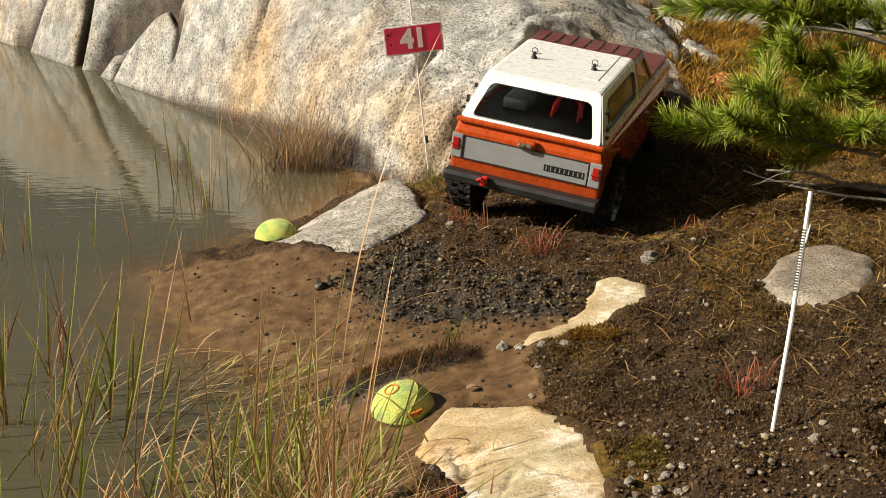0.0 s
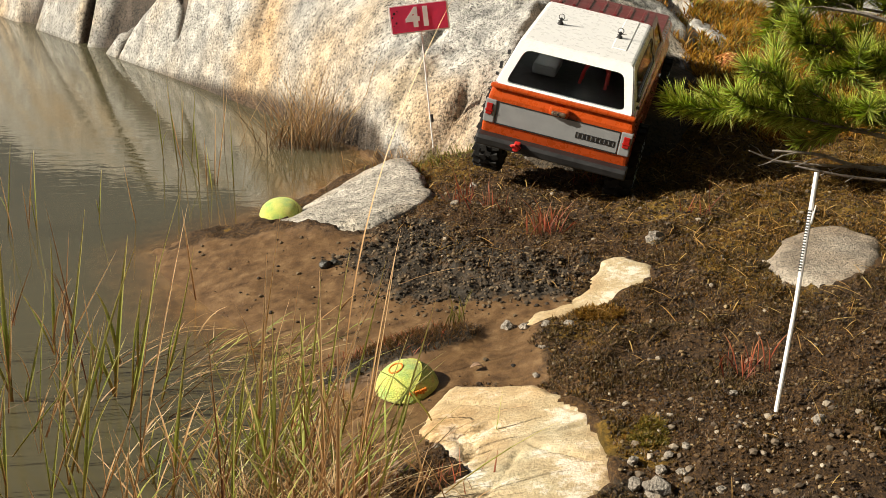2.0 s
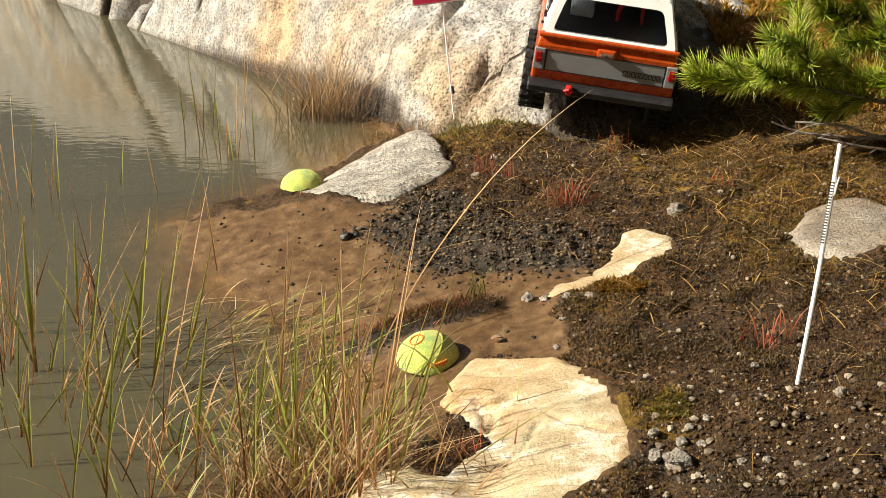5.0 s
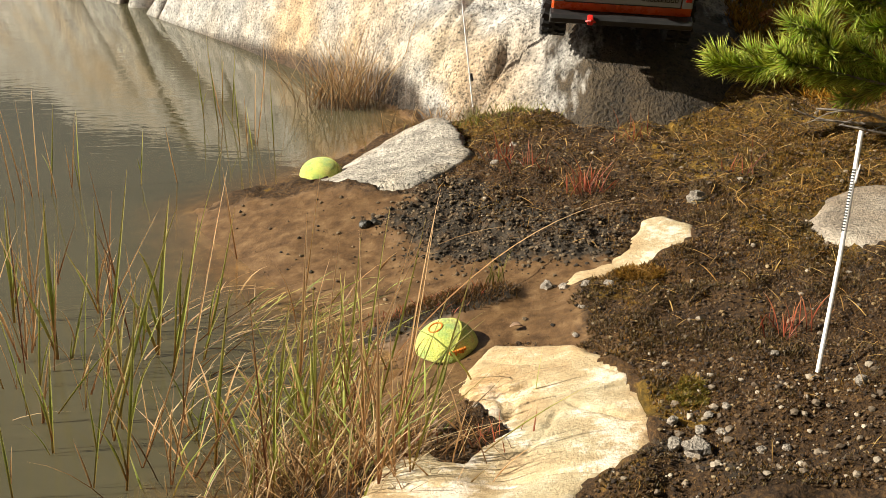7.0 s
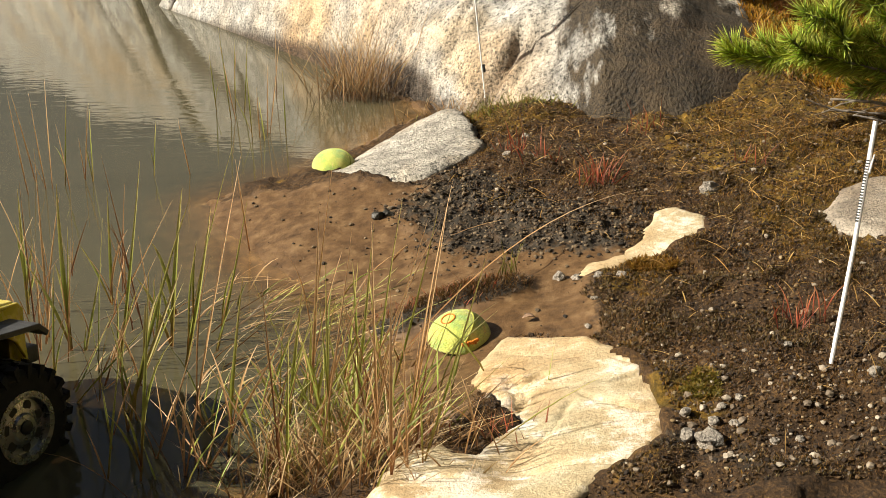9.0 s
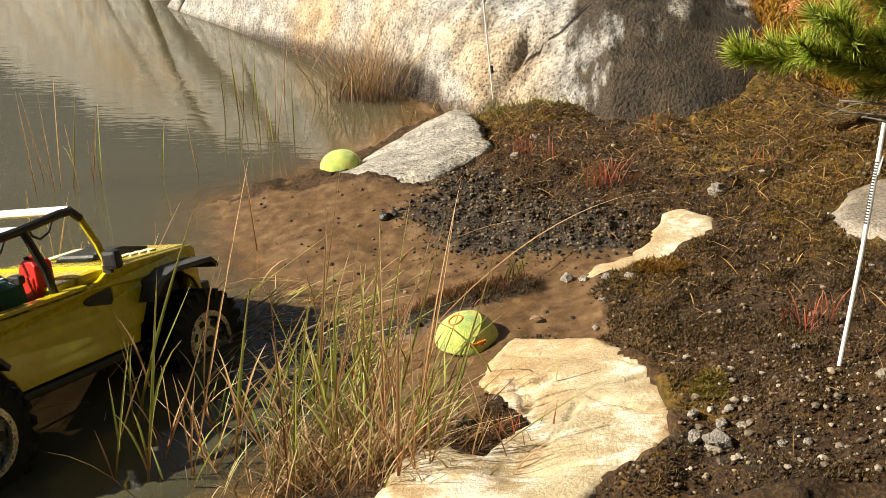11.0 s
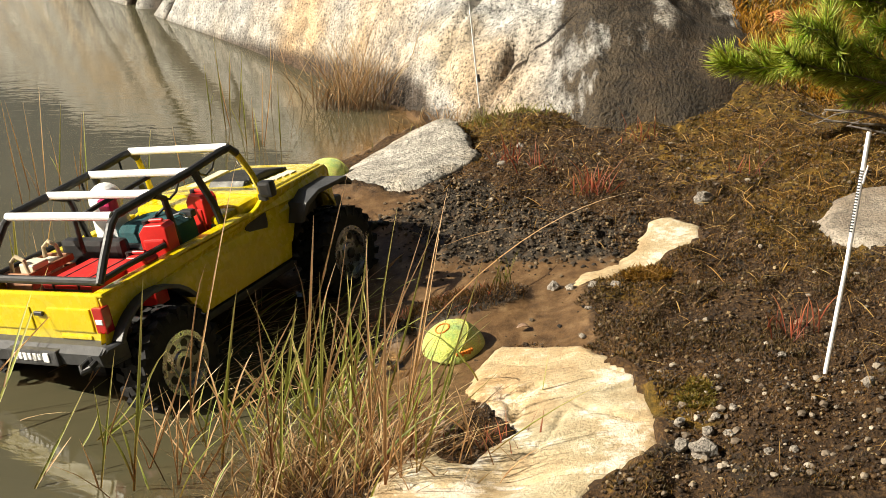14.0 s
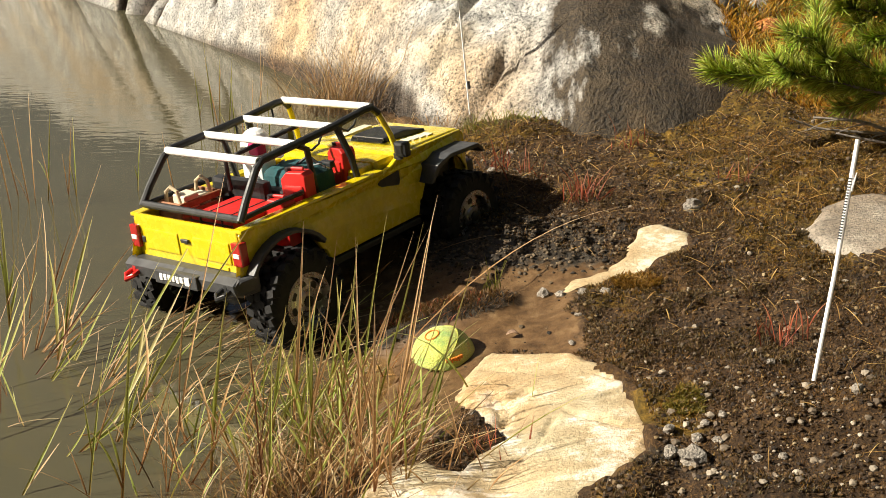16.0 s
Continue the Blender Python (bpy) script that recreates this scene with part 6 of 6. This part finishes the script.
def half_ball(x, y, z, turn, tip, marks):
    r = 0.0315
    ball = thing("half_ball", "halved yellow-green felt ball lying dome up as a gate marker", "ball", x, y, z, turn, "gate marker balls")
    ball.matrix_basis = pose(x, y, z, tip[0], tip[1], turn)
    bm = bmesh.new()
    bmesh.ops.create_uvsphere(bm, u_segments=48, v_segments=32, radius=r)
    bmesh.ops.bisect_plane(bm, geom=bm.verts[:] + bm.edges[:] + bm.faces[:], plane_co=(0, 0, -0.002), plane_no=(0, 0, -1), clear_outer=True)
    bmesh.ops.holes_fill(bm, edges=[e for e in bm.edges if e.is_boundary])
    for v in bm.verts:
        k = noise.noise(v.co * 45 + Vector((x, y, 0)) * 9)
        v.co *= 1 + 0.03 * k
        v.co.z *= 0.88
    part("dome", bm, FELT, ball, "", True)
    bm = bmesh.new()
    pts = []
    for k in range(15):
        a = -1.25 + 2.5 * k / 14
        d = Vector((0.42 * math.cos(a * 1.6), math.sin(a), max(0.02, math.cos(a)) * 0.95)).normalized()
        pts.append(Vector((d.x, d.y, d.z * 0.88)) * (r * 1.003))
    b_tube(bm, pts, 0.0009, 6)
    part("seam", bm, SEAM, ball, "dull green seam")
    if marks:
        bm = bmesh.new()
        c = Vector((-0.42, -0.12, 0.90)).normalized()
        q = c.to_track_quat("Z", "Y")
        ring = [(q @ Vector((0.0066 * math.cos(a), 0.0072 * math.sin(a), 0)) + c * r * 1.0).normalized() * r * 1.012 for a in [2 * math.pi * k / 20 for k in range(20)]]
        ring = [Vector((p.x, p.y, p.z * 0.885)) for p in ring]
        b_tube(bm, ring + ring[:2], 0.0009, 6)
        part("ink_ring", bm, MARK, ball, "orange ink ring")
        bm = bmesh.new()
        for k in range(7):
            a = -1.80 + 0.085 * k
            p = Vector((math.cos(a) * 0.93, math.sin(a) * 0.93, 0.26 + 0.015 * k)).normalized() * r * 1.008
            p.z *= 0.9
            b_box(bm, (p.x - 0.001, p.y - 0.0012, p.z - 0.0022 * (0.6 + 0.4 * (k % 3))), (p.x + 0.001, p.y + 0.0012, p.z + 0.0022), 0.0004, None, 1)
        part("ink_bars", bm, MARK, ball, "smudged orange bars")
    return ball


half_ball(-0.026, 1.072, ground_at(-0.026, 1.072) + 0.003, 20, (0, 0), True)
half_ball(-0.215, 1.635, 0.018, 65, (0, 3), False)

# ---- number sign on its rod ----
SIGN_RED = plain_material("sign_pink", (0.72, 0.04, 0.12), 0.45, vary=0.1)
SIGN_WHITE = plain_material("sign_white", (0.8, 0.79, 0.78), 0.5, vary=0.04)
DARK = plain_material("dark_tape", (0.02, 0.02, 0.02), 0.6)


def number_sign():
    sign = thing("number_sign", "pink rectangular sign with a white 41 on a thin white rod", "sign")
    sign.matrix_basis = pose(-0.024, 1.90, 0.258, 0, -6.5, 4)
    w, h = 0.046, 0.0225
    bm = bmesh.new()
    b_box(bm, (-w, -0.0006, -h), (w, 0.0006, h), 0.0004, None, 1)
    board = part("board", bm, SIGN_WHITE, sign, "white-edged sign board")
    bm = bmesh.new()
    b_box(bm, (-w + 0.0025, -0.0010, -h + 0.0022), (w - 0.0025, -0.0004, h - 0.0022), 0)
    part("pink_field", bm, SIGN_RED, board, "pink printed field")
    text = bpy.data.curves.new("number", "FONT")
    text.body, text.size, text.align_x, text.align_y = "41", 0.040, "CENTER", "CENTER"
    text.extrude, text.offset = 0.0002, 0.0019
    text.materials.append(SIGN_WHITE)
    ob = new("number", text)
    ob.parent = sign
    ob.matrix_basis = pose(0, -0.0014, 0, 90, 0, 0)
    bm = bmesh.new()
    for x, z, r in ((-0.038, 0.010, 0.0016), (-0.041, 0.004, 0.0011), (-0.036, -0.005, 0.0013), (-0.040, -0.009, 0.0008), (-0.033, 0.013, 0.0009)):
        b_box(bm, (x - r, -0.00125, z - r), (x + r, -0.0009, z + r * 1.4), 0.0003, None, 1)
    part("dirt_spot", bm, DARK, board)
    return sign


number_sign()
rod = thing("sign_rod", "thin white rod carrying the number sign", "rod", 0, 0, 0)
bm = bmesh.new()
b_tube(bm, [(-0.002, 1.903, 0.05), (-0.009, 1.903, 0.12), (-0.018, 1.903, 0.21), (-0.029, 1.903, 0.318)], 0.0013, 8)
part("shaft", bm, SIGN_WHITE, rod)
bm = bmesh.new()
b_tube(bm, [(-0.0035, 1.903, 0.092), (-0.0050, 1.903, 0.104)], 0.0024, 8)
part("tape", bm, DARK, rod, "dark tape wrap")

# ---- marker pole with its scale ----
foot, head = Vector((0.285, 0.915, ground_at(0.285, 0.915) - 0.01)), Vector((0.318, 0.975, 0.268))
pole = thing("marker_pole", "thin white leaning pole with black scale marks", "pole")
bm = bmesh.new()
b_tube(bm, [foot, foot.lerp(head, 0.5) + Vector((0.0012, 0, 0)), head], 0.0019, 10, 0.0020)
part("shaft", bm, SIGN_WHITE, pole)
way = (head - foot).normalized()
for k in range(22):
    p = foot.lerp(head, 0.612 + 0.0112 * k)
    bm = bmesh.new()
    b_tube(bm, [p - way * 0.0006, p + way * 0.0006], 0.00205, 10)
    part("scale_mark", bm, DARK, pole)
bm = bmesh.new()
b_tube(bm, [foot.lerp(head, 0.80) + Vector((0.002, -0.001, 0)), foot.lerp(head, 0.86) + Vector((0.0035, -0.002, 0.003))], 0.0012, 6, 0.0005)
part("split_sliver", bm, SIGN_WHITE, pole, "split white sliver")


# ---- pine boughs ----
NEEDLE = blade_material("pine_needle", (0.17, 0.24, 0.035), (0.37, 0.52, 0.09), (0.66, 0.70, 0.22), 0.5, 0.5)
BARK = plain_material("grey_bark", (0.30, 0.265, 0.23), 0.85, vary=0.5, scale=140, bump=0.6)


def curve_points(pts, n):
    pts = [Vector(p) for p in pts]
    out = []
    for i in range(n + 1):
        u = i / n * (len(pts) - 1)
        k = min(int(u), len(pts) - 2)
        a, b = pts[max(k - 1, 0)], pts[min(k + 2, len(pts) - 1)]
        p, q, w = pts[k], pts[k + 1], u - k
        m0, m1 = (q - a) / 2, (b - p) / 2
        out.append(p * (2 * w ** 3 - 3 * w ** 2 + 1) + m0 * (w ** 3 - 2 * w ** 2 + w) + q * (-2 * w ** 3 + 3 * w ** 2) + m1 * (w ** 3 - w ** 2))
    return out


def needle_mesh(name, paths, per_metre, long, parent):
    vs, fs, al = [], [], []
    for pts in paths:
        total = sum((b - a).length for a, b in zip(pts, pts[1:]))
        for k in range(int(total * per_metre)):
            u = rng.random() * (len(pts) - 1)
            i = int(u)
            p = pts[i].lerp(pts[i + 1], u - i)
            d = (pts[i] - pts[i + 1]).normalized()
            q = d.to_track_quat("Z", "Y")
            a = rng.uniform(0, 2 * math.pi)
            open_angle = radians(rng.normal(48, 13))
            way = q @ Vector((math.sin(open_angle) * math.cos(a), math.sin(open_angle) * math.sin(a), math.cos(open_angle)))
            way.z += 0.12
            l = long * rng.uniform(0.7, 1.15)
            tip, w = p + way.normalized() * l, 0.00056
            bend = p.lerp(tip, 0.55) + Vector((0, 0, -0.04 * l))
            across = way.cross(Vector((0, 0, 1))).normalized() * w
            up = way.cross(across).normalized() * w
            s = len(vs)
            for c, f in ((p, 0.8), (bend, 1.0)):
                vs += [tuple(c + across * f), tuple(c - across * f * 0.6 + up * f), tuple(c - across * f * 0.6 - up * f)]
            vs.append(tuple(tip))
            al += [0, 0, 0, 0.5, 0.5, 0.5, 1]
            for j in range(3):
                e = (j + 1) % 3
                fs += [(s + j, s + e, s + 3 + e, s + 3 + j), (s + 3 + j, s + 3 + e, s + 6)]
    return from_lists(name, vs, fs, NEEDLE, parent, "", False, al)


def bough(name, pts, shoots, thick=0.0022, long=0.031, per_metre=2900, label="green pine bough with long needles hanging over the moss"):
    ob = thing(name, label, "pine bough", group="pine boughs")
    main = curve_points(pts, 14)
    bm = bmesh.new()
    b_tube(bm, main, thick * 0.45, 7, thick)
    wood = part("branch", bm, BARK, ob)
    paths = [main[: int(len(main) * 0.75)]]
    for k in range(shoots):
        i = int((0.12 + 0.8 * (k + rng.random() * 0.5) / shoots) * (len(main) - 1))
        start = main[i]
        d = (main[max(i - 1, 0)] - main[min(i + 1, len(main) - 1)]).normalized()
        turn = Vector((rng.normal(0, 0.5), rng.normal(0, 0.5), rng.normal(0.25, 0.45)))
        reach = rng.uniform(0.03, 0.065)
        end = start + (d * 0.8 + turn).normalized() * reach
        side_path = curve_points([start, start.lerp(end, 0.5) + Vector((0, 0, -0.003)), end], 5)
        bm = bmesh.new()
        b_tube(bm, side_path, thick * 0.5, 5, thick * 0.3)
        part("twig", bm, BARK, wood)
        paths.append(side_path[::-1])
    needle_mesh("needles", paths, per_metre, long, ob)
    return ob


bough("pine_bough", [(0.306, 1.55, 0.200), (0.350, 1.55, 0.192), (0.42, 1.55, 0.195), (0.511, 1.56, 0.168), (0.642, 1.60, 0.150)], 8)
bough("pine_bough", [(0.419, 1.50, 0.262), (0.444, 1.51, 0.224), (0.495, 1.53, 0.180), (0.60, 1.58, 0.150)], 6)
bough("pine_bough", [(0.354, 1.60, 0.345), (0.458, 1.60, 0.338), (0.55, 1.62, 0.315), (0.68, 1.66, 0.290)], 8)
bough("pine_bough", [(0.473, 1.58, 0.275), (0.548, 1.60, 0.260), (0.67, 1.64, 0.222)], 8)
bough("pine_bough", [(0.385, 1.48, 0.215), (0.46, 1.49, 0.195), (0.575, 1.51, 0.165)], 7)
bough("pine_bough", [(0.423, 1.63, 0.379), (0.515, 1.64, 0.350), (0.68, 1.68, 0.320)], 8)
bough("pine_bough", [(0.52, 1.50, 0.205), (0.58, 1.52, 0.180), (0.70, 1.55, 0.15)], 6)


bough("pine_bough", [(0.455, 1.62, 0.322), (0.55, 1.63, 0.330), (0.70, 1.66, 0.325)], 9)
bough("pine_bough", [(0.505, 1.57, 0.238), (0.60, 1.58, 0.243), (0.72, 1.60, 0.235)], 8)


def dead_twig(pts, thick):
    ob = thing("dead_branch", "bare grey dead pine branch above the soil", "branch", group="dead branches")
    bm = bmesh.new()
    b_tube(bm, curve_points(pts, 10), thick * 0.4, 6, thick)
    main = part("branch", bm, BARK, ob)
    c = curve_points(pts, 10)
    for k in (2, 4, 6, 8):
        bm = bmesh.new()
        e = c[k] + Vector((-rng.uniform(0.02, 0.05), rng.normal(0, 0.01), rng.normal(0.004, 0.012)))
        b_tube(bm, [c[k], c[k].lerp(e, 0.5) + Vector((0, 0, 0.003)), e], thick * 0.35, 5, thick * 0.12)
        part("twig", bm, BARK, main)


dead_twig([(0.40, 1.50, 0.150), (0.44, 1.505, 0.135), (0.50, 1.51, 0.128), (0.62, 1.53, 0.118)], 0.0022)
dead_twig([(0.43, 1.50, 0.150), (0.489, 1.50, 0.145), (0.55, 1.51, 0.125), (0.66, 1.53, 0.105)], 0.0036)
dead_twig([(0.455, 1.48, 0.135), (0.522, 1.48, 0.122), (0.61, 1.49, 0.110), (0.70, 1.51, 0.10)], 0.003)
dead_twig([(0.50, 1.57, 0.32), (0.56, 1.57, 0.310), (0.66, 1.58, 0.275)], 0.0045)


# ---- rusty cushion on the crag ----
RUST = island_material("rusty_leaf", [(0.0, (0.26, 0.08, 0.02)), (0.5, (0.48, 0.20, 0.05)), (1.0, (0.68, 0.38, 0.14))])


def cushion(x, y, z, rx, ry, rz, count):
    vs, fs = [], []
    for _ in range(count):
        d = Vector(rng.normal(0, 1, 3)).normalized()
        d.z = abs(d.z)
        p = Vector((x + d.x * rx, y + d.y * ry, z + d.z * rz))
        a = Vector(rng.normal(0, 1, 3)).normalized()
        b = d.cross(a).normalized()
        c = b.cross(d).normalized()
        r = rng.uniform(0.003, 0.006)
        s = len(vs)
        vs += [tuple(p - b * r), tuple(p - c * r * 0.7 + d * 0.002), tuple(p + b * r + d * 0.003), tuple(p + c * r * 0.7), tuple(p - d * 0.004)]
        fs += [(s, s + 1, s + 2), (s, s + 2, s + 3), (s, s + 4, s + 1), (s + 1, s + 4, s + 2), (s + 2, s + 4, s + 3), (s + 3, s + 4, s)]
    return tagged(from_lists("rusty_cushion", vs, fs, RUST), "rust-brown small-leaved cushion plant against the crag", "plant", kind="stuff")


# ---- dead leaves ----
LEAF = plain_material("dead_leaf_brown", (0.22, 0.14, 0.09), 0.7, vary=0.4, scale=200, each=0.3)


def dead_leaf(x, y, long, turn, material=None):
    vs, fs = [], []
    n = 6
    for i in range(n + 1):
        k = i / n
        w = long * 0.28 * math.sin(math.pi * min(0.97, k * 0.95 + 0.03)) ** 0.8
        zc = 0.12 * long * math.sin(k * 3.0)
        for j, s in enumerate((-1, -0.5, 0, 0.5, 1)):
            vs.append((k * long, s * w, zc + abs(s) * w * 0.6))
    for i in range(n):
        for j in range(4):
            a = i * 5 + j
            fs.append((a, a + 5, a + 6, a + 1))
    ob = from_lists("dead_leaf", vs, fs, material or LEAF, smooth=True)
    ob.matrix_basis = pose(x, y, ground_at(x, y) + 0.005, 0, 0, turn)
    s = ob.modifiers.new("thick", "SOLIDIFY")
    s.thickness = 0.0004
    return tagged(ob, "curled brown dead leaf on the soil", "leaf", "dead leaves")


dead_leaf(-0.04, 0.895, 0.026, 20)
dead_leaf(-0.025, 0.888, 0.022, 140)
dead_leaf(-0.03, 0.905, 0.020, -60)
dead_leaf(0.285, 1.02, 0.013, 10)
dead_leaf(0.035, 1.085, 0.013, 5)
cushion(0.500, 2.05, 0.13, 0.040, 0.03, 0.045, 900)
cushion(0.545, 2.08, 0.125, 0.03, 0.03, 0.03, 350)
def rolling(way, radius, home):
    """Rows for a wheel that turns with the ground its car has covered."""
    rows, turned = [], 0.0
    for (t0, a), (t1, b) in zip(way, way[1:]):
        far = math.dist(a[:3], b[:3])
        n = max(1, math.ceil(far / (radius * 1.2)))
        for k in range(n):
            rows.append((t0 + (t1 - t0) * k / n, pose(*home, -math.degrees((turned + far * k / n) / radius))))
        turned += far
    return rows + [(way[-1][0], pose(*home, -math.degrees(turned / radius)))]


def motions():
    walk(blazer, [(t, pose(*p)) for t, p in BLAZER_WAY])
    walk(jeep, [(t, pose(*p)) for t, p in JEEP_WAY])
    for wheels, way, r in ((blazer_wheels, BLAZER_WAY, 0.056), (jeep_wheels, JEEP_WAY, 0.049)):
        for w in wheels:
            walk(w, rolling(way, r, tuple(w.location)))
    for ob, rows in BENT:
        walk(ob, rows)


motions()
